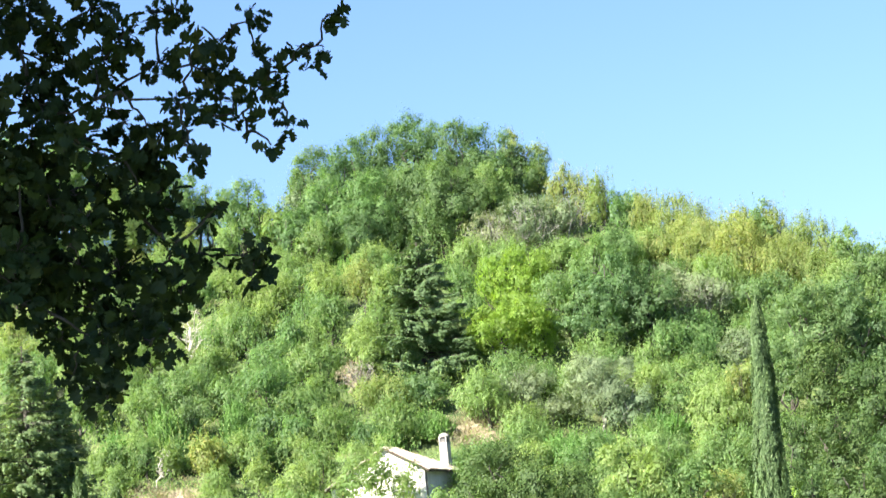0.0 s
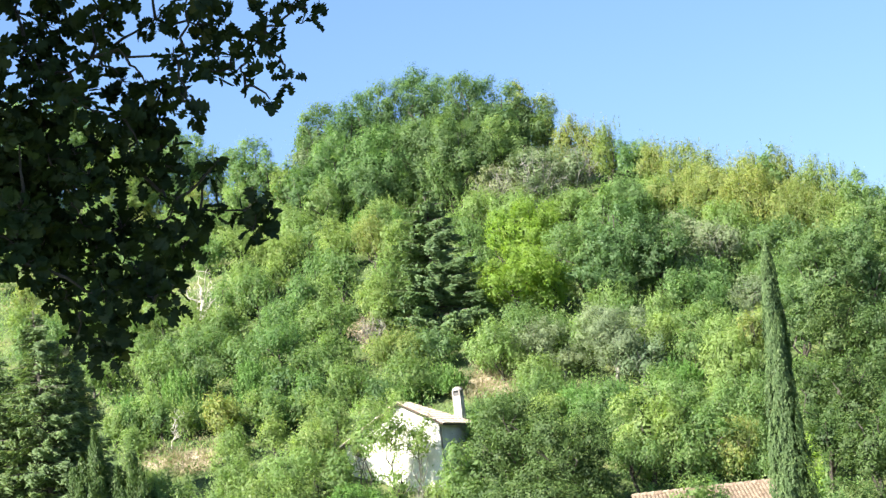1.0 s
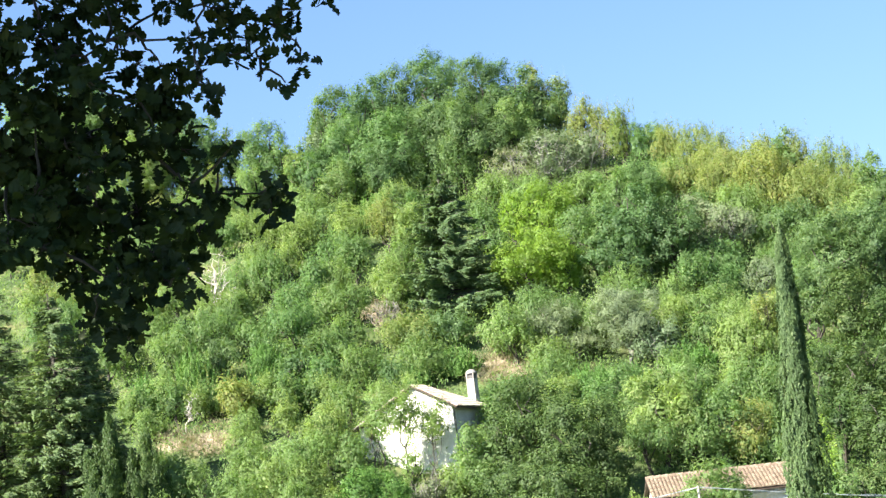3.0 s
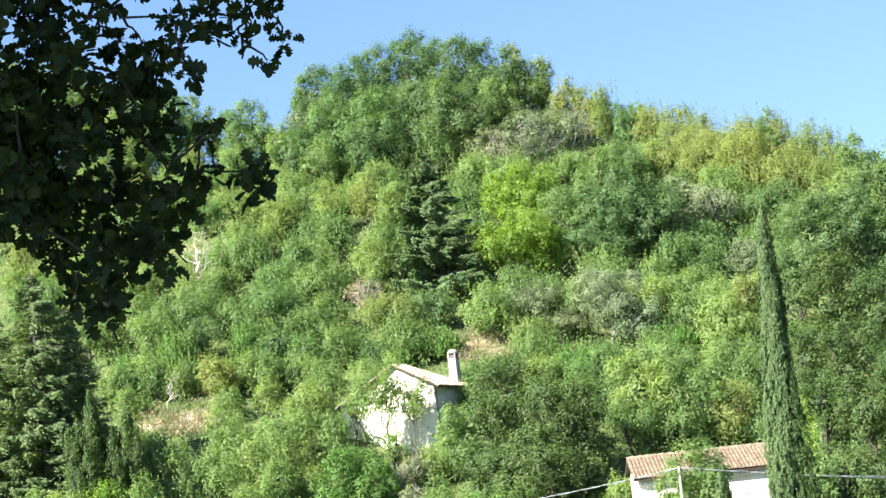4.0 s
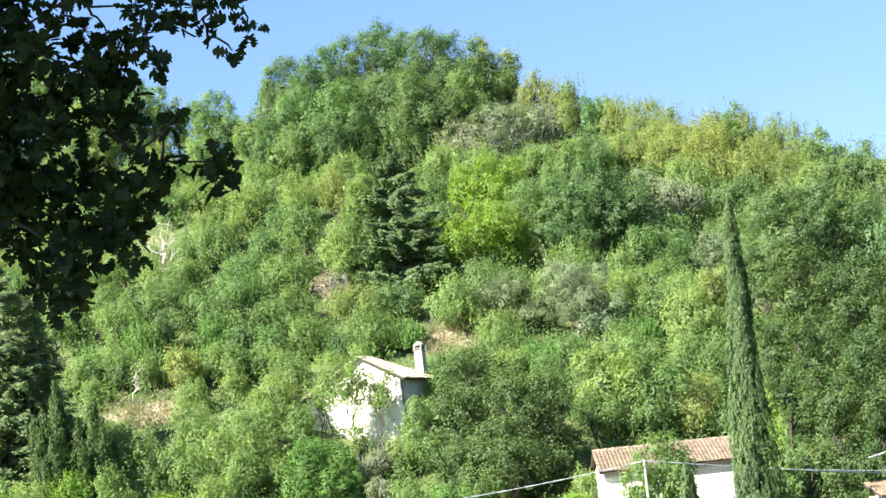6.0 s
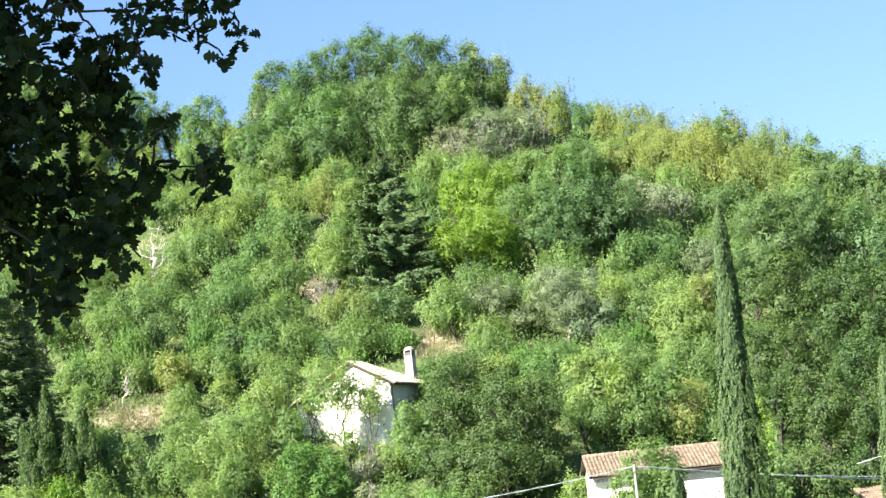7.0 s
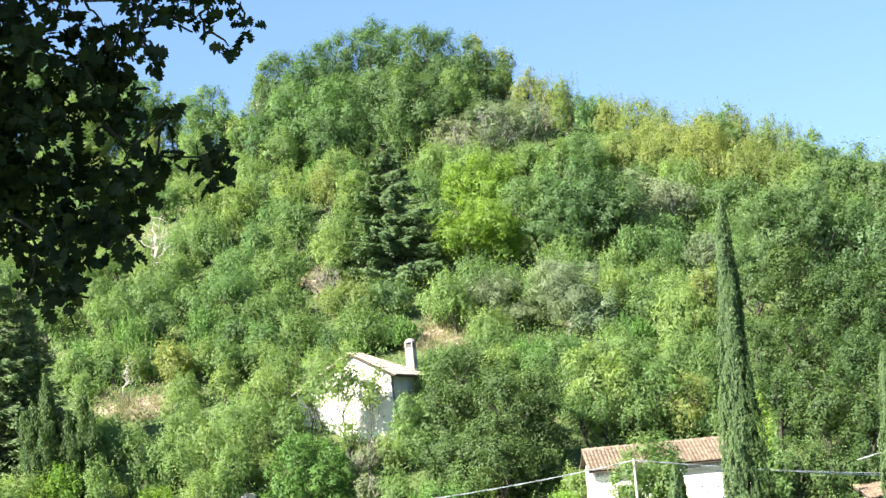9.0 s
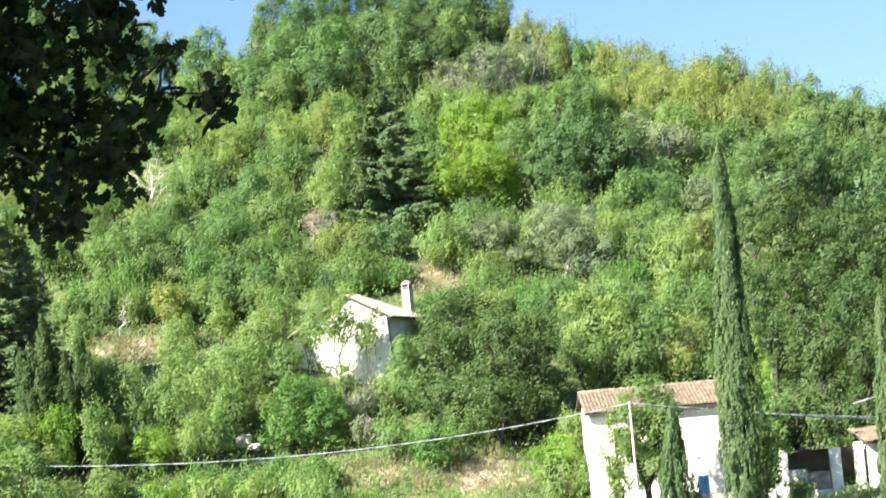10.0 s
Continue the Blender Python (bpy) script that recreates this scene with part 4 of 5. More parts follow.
broadleaf(14.81, 178.8, 2.18, 3.24, "light", leaf=0.18, wisps=8, up=0.2)
broadleaf(16.33, 179.8, 3.50, 3.51, "mid", leaf=0.22)
broadleaf(18.53, 179.8, 2.83, 3.52, "mid", leaf=0.18)
broadleaf(23.30, 176.2, 2.84, 2.72, "mid", leaf=0.20)
broadleaf(-32.27, 186.0, 3.75, 2.24, "light", leaf=0.22, wisps=7, up=0.2)
broadleaf(-29.95, 185.0, 3.17, 3.11, "gold", leaf=0.18, wisps=6, up=0.2)
broadleaf(-26.87, 186.2, 4.30, 3.40, "light", leaf=0.18, wisps=6, up=0.2)
broadleaf(-23.28, 185.2, 3.19, 2.68, "gold", leaf=0.18, wisps=8, up=0.2)
broadleaf(-21.63, 184.8, 4.10, 3.35, "light", leaf=0.18, wisps=5, up=0.2)
broadleaf(-19.18, 184.8, 3.30, 2.85, "light", leaf=0.20, wisps=7, up=0.2)
broadleaf(-16.76, 183.2, 2.90, 3.25, "light", leaf=0.22, wisps=3, up=0.2)
broadleaf(-12.64, 182.0, 3.33, 2.89, "mid", leaf=0.18, wisps=8, up=0.2)
broadleaf(-10.28, 181.2, 3.16, 2.47, "light", leaf=0.22, wisps=3, up=0.2)
broadleaf(-8.38, 181.0, 3.58, 3.21, "mid", leaf=0.20, wisps=8, up=0.2)
broadleaf(-5.41, 180.8, 3.83, 2.33, "light", leaf=0.22, wisps=5, up=0.2)
broadleaf(4.77, 176.0, 3.06, 3.96, "mid", leaf=0.18, wisps=3, up=0.2)
broadleaf(6.82, 176.5, 2.07, 4.10, "mid", leaf=0.20)
broadleaf(8.74, 175.5, 2.13, 3.27, "light", leaf=0.18)
broadleaf(12.09, 178.0, 2.73, 2.60, "mid", leaf=0.22)
broadleaf(14.10, 176.0, 2.18, 3.54, "light", leaf=0.18)
broadleaf(17.09, 175.2, 3.10, 3.62, "mid", leaf=0.18)
broadleaf(18.06, 173.2, 2.59, 3.45, "light", leaf=0.18)
broadleaf(21.50, 172.5, 2.76, 2.91, "light", leaf=0.18)
broadleaf(28.31, 172.2, 2.19, 2.62, "deep", leaf=0.22)
broadleaf(-31.23, 182.5, 3.04, 1.97, "mid", leaf=0.18, wisps=8, up=0.2)
broadleaf(-29.08, 182.2, 3.77, 3.11, "mid", leaf=0.20, wisps=8, up=0.2)
broadleaf(-26.81, 182.0, 3.41, 2.78, "mid", leaf=0.20, wisps=5, up=0.2)
broadleaf(-23.38, 181.5, 3.74, 2.81, "light", leaf=0.20, wisps=7, up=0.2)
broadleaf(-8.71, 177.2, 3.05, 2.24, "mid", leaf=0.18, wisps=8, up=0.2)
broadleaf(8.64, 174.2, 2.18, 2.69, "light", leaf=0.22)
broadleaf(13.39, 173.8, 3.25, 3.18, "light", leaf=0.22)
broadleaf(15.95, 170.8, 2.81, 2.91, "mid", leaf=0.20)
broadleaf(27.42, 168.5, 2.78, 2.93, "mid", leaf=0.18)
broadleaf(33.95, 168.2, 2.47, 3.50, "deep", leaf=0.20)
broadleaf(-26.99, 179.5, 3.70, 2.64, "light", leaf=0.20, wisps=8, up=0.2)
broadleaf(-24.96, 178.0, 3.56, 3.30, "light", leaf=0.18, wisps=3, up=0.2)
broadleaf(-21.96, 177.0, 3.08, 2.10, "mid", leaf=0.18, wisps=5, up=0.2)
broadleaf(-12.99, 174.5, 2.58, 2.05, "light", leaf=0.20, wisps=3, up=0.2)
broadleaf(5.08, 169.8, 2.10, 3.64, "light", leaf=0.20, wisps=7, up=0.2)
broadleaf(23.10, 166.0, 2.08, 2.82, "mid", leaf=0.22)
broadleaf(-25.54, 175.5, 3.81, 2.03, "mid", leaf=0.20, wisps=3, up=0.2)
broadleaf(-10.59, 171.0, 2.86, 2.62, "mid", leaf=0.22, wisps=3, up=0.2)
broadleaf(5.07, 166.5, 2.94, 3.46, "mid", leaf=0.20)
broadleaf(12.87, 165.8, 3.07, 2.66, "mid", leaf=0.18)
broadleaf(15.16, 164.5, 2.42, 2.41, "mid", leaf=0.18)
broadleaf(16.67, 163.8, 2.15, 2.53, "light", leaf=0.20)
broadleaf(19.54, 164.5, 2.31, 2.91, "mid", leaf=0.20)
broadleaf(31.81, 159.5, 3.07, 2.66, "deep", leaf=0.22, wisps=8, up=0.2)
broadleaf(-20.75, 169.2, 2.78, 3.13, "light", leaf=0.18, wisps=5, up=0.2)
broadleaf(-16.07, 167.0, 3.15, 2.75, "gold", leaf=0.22, wisps=5, up=0.2)
broadleaf(-12.84, 167.8, 3.09, 2.39, "light", leaf=0.22, wisps=5, up=0.2)
broadleaf(-10.92, 168.8, 2.63, 2.12, "mid", leaf=0.20, wisps=3, up=0.2)
broadleaf(5.31, 162.5, 2.65, 2.71, "light", leaf=0.22)
broadleaf(7.98, 161.5, 2.72, 3.11, "mid", leaf=0.18)
broadleaf(9.21, 163.0, 2.97, 2.80, "mid", leaf=0.20)
broadleaf(15.00, 162.2, 2.44, 2.83, "light", leaf=0.18)
broadleaf(15.75, 161.2, 2.65, 2.72, "mid", leaf=0.18)
broadleaf(-12.65, 164.0, 2.49, 1.87, "light", leaf=0.20, wisps=5, up=0.2)
broadleaf(0.85, 161.0, 2.88, 2.53, "mid", leaf=0.18)
broadleaf(7.08, 160.8, 1.99, 3.16, "light", leaf=0.20)
broadleaf(9.62, 159.8, 2.41, 3.40, "mid", leaf=0.18)
broadleaf(17.90, 158.0, 2.74, 3.02, "mid", leaf=0.22)
broadleaf(1.29, 159.8, 2.73, 3.19, "mid", leaf=0.22)
broadleaf(17.54, 154.5, 1.99, 3.62, "mid", leaf=0.18)
broadleaf(29.69, 151.2, 1.88, 2.13, "deep", leaf=0.22, wisps=8, up=0.2)
broadleaf(-33.50, 163.2, 3.09, 2.66, "light", leaf=0.20, wisps=7, up=0.2)
broadleaf(-31.01, 161.2, 2.50, 2.75, "light", leaf=0.20, wisps=3, up=0.2)
broadleaf(-28.83, 161.8, 3.22, 2.41, "mid", leaf=0.22, wisps=6, up=0.2)
broadleaf(-8.27, 156.2, 3.52, 2.39, "mid", leaf=0.22, wisps=5, up=0.2)
broadleaf(-32.37, 159.2, 3.63, 2.25, "gold", leaf=0.18, wisps=5, up=0.2)
broadleaf(-30.62, 160.2, 3.46, 2.30, "light", leaf=0.22, wisps=5, up=0.2)
broadleaf(-28.48, 160.2, 2.82, 1.90, "light", leaf=0.20, wisps=5, up=0.2)
broadleaf(-26.73, 159.5, 2.36, 2.21, "light", leaf=0.20, wisps=7, up=0.2)
broadleaf(-14.62, 157.0, 2.79, 2.69, "light", leaf=0.20, wisps=6, up=0.2)
broadleaf(-10.86, 155.0, 3.00, 2.85, "light", leaf=0.18, wisps=6, up=0.2)
broadleaf(-1.94, 154.2, 2.68, 2.43, "light", leaf=0.20, wisps=6, up=0.2)
broadleaf(-8.70, 164.0, 3.91, 2.95, "mid")
broadleaf(-9.83, 159.0, 4.01, 2.50, "mid")
broadleaf(-21.23, 162.0, 1.67, 2.55, "light", leaf=0.18, wisps=4, up=0.2)
broadleaf(-15.38, 160.8, 2.54, 2.53, "light", leaf=0.18, wisps=4, up=0.2)
broadleaf(-6.40, 156.4, 6.70, 2.50, "light", leaf=0.15, open_share=0.25, density=0.7, crown=0.66)
broadleaf(0.99, 165.5, 1.92, 2.61, "mid", leaf=0.2)
broadleaf(2.32, 165.5, 1.82, 2.23, "mid", leaf=0.2)
broadleaf(0.01, 165.2, 1.73, 1.86, "mid", leaf=0.2)
broadleaf(-20.94, 146.5, 5.56, 1.98, "lime", leaf=0.19, wisps=4, up=0.2)
broadleaf(-18.96, 146.5, 5.49, 2.31, "light", leaf=0.19, wisps=4, up=0.2)
broadleaf(-22.30, 146.5, 5.07, 1.98, "lime", leaf=0.19, wisps=4, up=0.2)

broadleaf(-19.0, 182.4, 3.60, 2.70, "light", leaf=0.18, wisps=4, up=0.2)
broadleaf(-17.2, 181.9, 3.20, 2.40, "mid", leaf=0.18, wisps=4, up=0.2)
broadleaf(-12.4, 204.2, 5.40, 3.20, "mid")
broadleaf(-11.3, 202.8, 6.10, 3.30, "dark")
# tall growth on the shoulder of the hill
broadleaf(-22.3, 206.5, 9.6, 4.6, "mid")
broadleaf(-25.9, 206.0, 11.2, 5.4, "light")
broadleaf(-29.8, 206.5, 12.4, 5.6, "mid")
broadleaf(-34.2, 207.0, 13.0, 5.8, "mid")
# light growth at the foot of the slope
broadleaf(-17.2, 150.6, 3.40, 2.60, "light", leaf=0.18)
broadleaf(-15.8, 147.6, 3.00, 2.60, "lime", leaf=0.18)
broadleaf(-13.3, 148.0, 3.20, 2.80, "light", leaf=0.18)
broadleaf(-11.6, 151.3, 3.40, 2.60, "light", leaf=0.18)
broadleaf(-18.6, 148.4, 3.00, 2.20, "light", leaf=0.18)
# low shrubs along the two terraces
shrubs = np.random.default_rng(77)
for i in range(13):
    broadleaf(-23.5 + i * 1.15 + shrubs.uniform(-0.4, 0.4), 168.6 + shrubs.uniform(-0.9, 0.9), shrubs.uniform(1.7, 2.9), shrubs.uniform(1.6, 2.5), ("light", "mid", "broom", "mid")[i % 4], leaf=0.17, wisps=5, up=0.2)
for i in range(7):
    broadleaf(-5.2 + i * 1.1 + shrubs.uniform(-0.4, 0.4), 163.0 + shrubs.uniform(-0.9, 0.9), shrubs.uniform(1.6, 2.5), shrubs.uniform(1.6, 2.3), ("mid", "light", "dark")[i % 3], leaf=0.17, wisps=4, up=0.2)


# ---- houses ----
def box(bm, x0, x1, y0, y1, z0, z1, m=None):
    vs = [bm.verts.new((x, y, z)) for x in (x0, x1) for y in (y0, y1) for z in (z0, z1)]
    for f in ((0, 1, 3, 2), (4, 6, 7, 5), (0, 4, 5, 1), (2, 3, 7, 6), (0, 2, 6, 4), (1, 5, 7, 3)):
        bm.faces.new([vs[i] for i in f])
    if m is not None:
        bmesh.ops.transform(bm, matrix=m, verts=vs)
    return vs


def boxed(name, dims, material, parent, label="", bevel=0.0):
    bm = bmesh.new()
    box(bm, *dims)
    if bevel:
        bmesh.ops.bevel(bm, geom=bm.edges[:], offset=bevel, segments=2, affect="EDGES")
    return part(name, bm, material, parent, label)


def prism(bm, outline, y0, y1):
    """A solid of the outline (x, z) from y0 to y1."""
    a = [bm.verts.new((x, y0, z)) for x, z in outline]
    b = [bm.verts.new((x, y1, z)) for x, z in outline]
    bm.faces.new(a), bm.faces.new(b[::-1])
    for i in range(len(a)):
        j = (i + 1) % len(a)
        bm.faces.new((a[j], a[i], b[i], b[j]))


def tile_field(origin, across, down, wide, long, rng, pitch=0.21, course=0.36, trim=None):
    """Rows of half-round clay tiles on a roof plane, each course lapping over the next lower one."""
    bm = bmesh.new()
    o, a, d = Vector(origin), Vector(across).normalized(), Vector(down).normalized()
    n = a.cross(d).normalized()
    if n.z < 0:
        n = -n
    cols, rows = int(wide / pitch), int(math.ceil(long / course))
    for c in range(cols):
        for r in range(rows):
            s, e = r * course, min(long, (r + 1) * course + 0.05)
            u = (c + 0.5) * pitch
            if trim and not trim(u, s):
                continue
            lift = rng.uniform(-0.008, 0.012)
            ring = []
            for t, rad, up in ((s, 0.085, 0.0), (e, 0.105, 0.03)):
                ring.append([bm.verts.new(o + a * (u + rad * math.cos(k * math.pi / 4)) + d * t + n * (rad * math.sin(k * math.pi / 4) + up + lift)) for k in range(5)])
            for k in range(4):
                bm.faces.new((ring[0][k], ring[0][k + 1], ring[1][k + 1], ring[1][k]))
            bm.faces.new(ring[1])
    return bm


def window(x0, x1, y, z0, z1, parent, m=None):
    """A framed window set into the front face at y, with a stone sill."""
    w = new("window")
    w.parent = parent
    boxed("pane", (x0 + 0.06, x1 - 0.06, y + 0.05, y + 0.07, z0 + 0.06, z1 - 0.06), GLASS, w)
    for n, d in (("frame", (x0, x0 + 0.07, y - 0.01, y + 0.1, z0, z1)), ("frame", (x1 - 0.07, x1, y - 0.01, y + 0.1, z0, z1)),
                 ("frame", (x0 + 0.07, x1 - 0.07, y - 0.01, y + 0.1, z1 - 0.07, z1)), ("frame", ((x0 + x1) / 2 - 0.03, (x0 + x1) / 2 + 0.03, y - 0.008, y + 0.04, z0, z1 - 0.07))):
        boxed(n, d, DARK_WOOD, w)
    boxed("sill", (x0 - 0.1, x1 + 0.1, y - 0.09, y + 0.1, z0 - 0.08, z0), STONE, w)


def lower_house():
    """Long white house at the foot of the slope, tiled roof with a dentilled cornice."""
    rng = next_rng()
    x0, x1, y0, y1, zb, ze, zr = 8.9, 17.5, 136.0, 144.0, -2.7, 3.78, 4.94
    t = thing("house", pose(0, 0, 0), "white plastered farmhouse with a clay tile roof below the hill", "house", "houses")
    opening = (10.15, 11.0, 1.5, 2.9)
    a, b, c, d = opening
    for dims in ((x0, a, y0, y0 + 0.4, zb, ze), (b, x1, y0, y0 + 0.4, zb, ze), (a, b, y0, y0 + 0.4, zb, c), (a, b, y0, y0 + 0.4, d, ze)):
        boxed("front_wall", dims, PLASTER, t)
    boxed("back_wall", (x0, x1, y1 - 0.4, y1, zb, ze), PLASTER, t)
    for xa in (x0, x1 - 0.4):
        bm = bmesh.new()
        vs = [(y0 + 0.4, zb), (y1 - 0.4, zb), (y1 - 0.4, ze), ((y0 + y1) / 2, zr - 0.25), (y0 + 0.4, ze)]
        p = [[bm.verts.new((x, y, z)) for y, z in vs] for x in (xa, xa + 0.4)]
        bm.faces.new(p[0]), bm.faces.new(p[1][::-1])
        for i in range(5):
            bm.faces.new((p[0][i], p[0][(i + 1) % 5], p[1][(i + 1) % 5], p[1][i]))
        part("gable_wall", bm, PLASTER, t)
    window(a, b, y0 + 0.12, c, d, t)
    ym = (y0 + y1) / 2
    for sy in (1, -1):
        bm = bmesh.new()
        e = y0 - 0.45 if sy > 0 else y1 + 0.45
        zo = ze - 0.02
        vs = [(x, y, z + k) for k in (0, 0.1) for x, y, z in ((x0 - 0.25, e, zo), (x1 + 0.25, e, zo), (x1 + 0.25, ym, zr), (x0 - 0.25, ym, zr))]
        v = [bm.verts.new(q) for q in vs]
        for f in ((0, 1, 2, 3), (7, 6, 5, 4), (0, 4, 5, 1), (1, 5, 6, 2), (2, 6, 7, 3), (3, 7, 4, 0)):
            bm.faces.new([v[i] for i in f])
        part("roof_deck", bm, DARK_WOOD, t)
        slope = Vector((0, e - ym, zo - zr))
        f = tile_field((x0 - 0.25, ym, zr + 0.12), (1, 0, 0), slope, x1 - x0 + 0.5, slope.length + 0.06, rng)
        tagged(part("roof_tiles", f, TILE, t, "weathered red and tan clay roof tiles"), kind="stuff")
    bm = bmesh.new()
    for i in range(22):
        xa = x0 - 0.25 + i * 0.41
        add_limb(bm, [(xa, ym, zr + 0.16), (xa + 0.45, ym, zr + 0.19)], 0.12, 0.13, 8)
    part("ridge_tiles", bm, TILE, t)
    boxed("cornice", (x0 - 0.02, x1 + 0.02, y0 - 0.16, y0, ze - 0.32, ze - 0.2), PLASTER, t)
    bm = bmesh.new()
    for i in range(34):
        xa = x0 + 0.05 + i * 0.25
        box(bm, xa, xa + 0.12, y0 - 0.3, y0, ze - 0.19, ze - 0.07)
    part("dentils", bm, PLASTER, t, "row of small white cornice blocks")


def side_buildings():
    """Low white outbuilding with dark openings, and a further small house."""
    rng = next_rng()
    t = thing("outbuilding", pose(0, 0, 0), "whitewashed outbuilding with dark open bays between square pillars", "outbuilding", "houses")
    y0 = 136.4
    for xa, xb, top in ((18.7, 19.45, 1.15), (21.75, 22.35, 0.9), (23.1, 23.6, 1.1)):
        boxed("pillar", (xa, xb, y0, y0 + 0.5, -2.7, top), PLASTER, t, bevel=0.03)
    boxed("back_wall", (18.7, 23.6, y0 + 3.4, y0 + 3.7, -2.7, 0.8), OLD_WALL, t)
    # end wall and overhead slab are added only to keep the bays dark
    boxed("end_wall", (18.7, 19.0, y0 + 0.5, y0 + 3.4, -2.7, 0.8), OLD_WALL, t)
    boxed("shed_roof", (18.75, 23.55, y0 + 0.42, y0 + 3.8, 0.82, 0.9), DARK_WOOD, t, "added dark slab that shades the open bays")
    boxed("parapet", (19.45, 21.75, y0 + 0.05, y0 + 0.4, -2.7, -1.3), PLASTER, t)
    boxed("parapet", (22.35, 23.1, y0 + 0.05, y0 + 0.4, -2.7, -1.2), PLASTER, t)
    boxed("shutter", (19.5, 20.45, y0 + 0.06, y0 + 0.12, -1.3, -0.1), BOARD_AND_SHADE_GREY, t, "pale grey board leaning in the bay")
    boxed("shutter", (20.5, 21.7, y0 + 0.1, y0 + 0.15, -1.3, -0.3), WORN_RENDER, t, "dull grey sheet closing the lower bay")
    t = thing("small_house", pose(0, 0, 0), "small white house with a low tiled roof", "house", "houses")
    boxed("front_wall", (23.8, 29.0, 136.0, 136.4, -2.7, 0.92), PLASTER, t)
    boxed("end_wall", (23.8, 24.15, 136.4, 141.0, -2.7, 0.92), PLASTER, t)
    boxed("end_wall", (28.65, 29.0, 136.4, 141.0, -2.7, 0.92), PLASTER, t)
    boxed("back_wall", (24.15, 28.65, 140.6, 141.0, -2.7, 1.6), PLASTER, t)
    bm = bmesh.new()
    v = [bm.verts.new(q) for q in [(x, y, z + k) for k in (0, 0.1) for x, y, z in ((23.6, 135.6, 0.94), (29.2, 135.6, 0.94), (29.2, 141.2, 1.72), (23.6, 141.2, 1.72))]]
    for f in ((0, 1, 2, 3), (7, 6, 5, 4), (0, 4, 5, 1), (1, 5, 6, 2), (2, 6, 7, 3), (3, 7, 4, 0)):
        bm.faces.new([v[i] for i in f])
    part("roof_deck", bm, DARK_WOOD, t)
    tagged(part("roof_tiles", tile_field((23.6, 141.2, 1.84), (1, 0, 0), (0, -5.6, -0.78), 5.6, 5.72, rng), TILE, t), kind="stuff")
    window(24.3, 25.0, 135.985, -1.4, -0.3, t)


def upper_house():
    """White house half hidden by trees: an uneven gable, a tiled roof and a tall chimney."""
    rng = next_rng()
    m = pose(-1.75, 158.0, 0, 0, 0, -25)
    t = thing("hillside_house", m, "white hillside house half hidden by trees, with tall chimney", "house", "houses")
    w, dp, zb = 6.7, 5.0, 5.6
    ze, zl, za, xr = 11.45, 10.7, 12.95, -2.65
    outline = [(0, zb), (0, ze), (xr, za), (-w, zl), (-w, zb)]
    bm = bmesh.new()
    prism(bm, outline, 0, 0.35)
    part("gable_wall", bm, PLASTER, t)
    # right wall turned from the sun: its shade is painted in as grey
    boxed("side_wall", (-0.35, 0, 0.35, dp - 0.35, zb, ze - 0.12), BOARD_AND_SHADE_GREY, t, "side wall with its shade put into a grey colour")
    boxed("side_wall", (-w, -w + 0.35, 0.35, dp - 0.35, zb, zl - 0.12), PLASTER, t)
    boxed("back_wall", (-w, 0, dp - 0.35, dp, zb, zl), PLASTER, t)
    g = new("window")
    g.parent = t
    boxed("pane", (-0.02, 0.012, 1.6, 2.5, 9.0, 10.2), GLASS, g)
    boxed("frame", (-0.02, 0.03, 1.5, 1.6, 8.9, 10.3), DARK_WOOD, g)
    boxed("frame", (-0.02, 0.03, 2.5, 2.6, 8.9, 10.3), DARK_WOOD, g)
    # right slope ends in a hip at the back
    f, bk, rb = -0.3, dp + 0.3, 1.6
    er, el = (0.42, ze - 0.17), (-w - 0.35, zl - 0.1)

    def slab(name, pts, mat, thick=0.1):
        bm = bmesh.new()
        lo = [bm.verts.new(p) for p in pts]
        hi = [bm.verts.new((p[0], p[1], p[2] + thick)) for p in pts]
        bm.faces.new(lo), bm.faces.new(hi[::-1])
        for i in range(len(pts)):
            j = (i + 1) % len(pts)
            bm.faces.new((lo[i], lo[j], hi[j], hi[i]))
        return part(name, bm, mat, t)

    slab("roof_slope", [(er[0], f, er[1]), (er[0], bk, er[1]), (xr, rb, za + 0.02), (xr, f, za + 0.02)], DARK_WOOD)
    slab("roof_slope", [(xr, f, za + 0.02), (xr, rb, za + 0.02), (el[0], bk, el[1]), (el[0], f, el[1])], DARK_WOOD)
    slab("roof_hip", [(er[0], bk, er[1]), (el[0], bk, el[1]), (xr, rb, za + 0.02)], DARK_WOOD)
    length = math.hypot(er[0] - xr, za - er[1])
    reach = lambda u, s: u < rb - f + (bk - rb) * s / length - 0.05
    tagged(part("roof_tiles", tile_field((xr, f, za + 0.13), (0, 1, 0), (er[0] - xr, 0, er[1] - za - 0.02), bk - f, length + 0.07, rng, trim=reach), PALE_TILE, t, "pale clay roof tiles"), kind="stuff")
    left = math.hypot(el[0] - xr, za - el[1])
    reach2 = lambda u, s: u < rb - f + (bk - rb) * s / left - 0.05
    tagged(part("roof_tiles", tile_field((xr, f, za + 0.13), (0, 1, 0), (el[0] - xr, 0, el[1] - za - 0.02), bk - f, left + 0.07, rng, trim=reach2), PALE_TILE, t, "pale clay roof tiles"), kind="stuff")
    c = new("chimney")
    c.parent = t
    tagged(c, "tall plastered chimney with a capped top")
    boxed("stack", (-0.68, -0.13, 3.9, 4.45, 11.2, 13.3), WORN_RENDER, c)
    for dx in (-0.68, -0.21):
        for dy in (3.9, 4.37):
            boxed("vent_post", (dx, dx + 0.08, dy, dy + 0.08, 13.3, 13.62), WORN_RENDER, c)
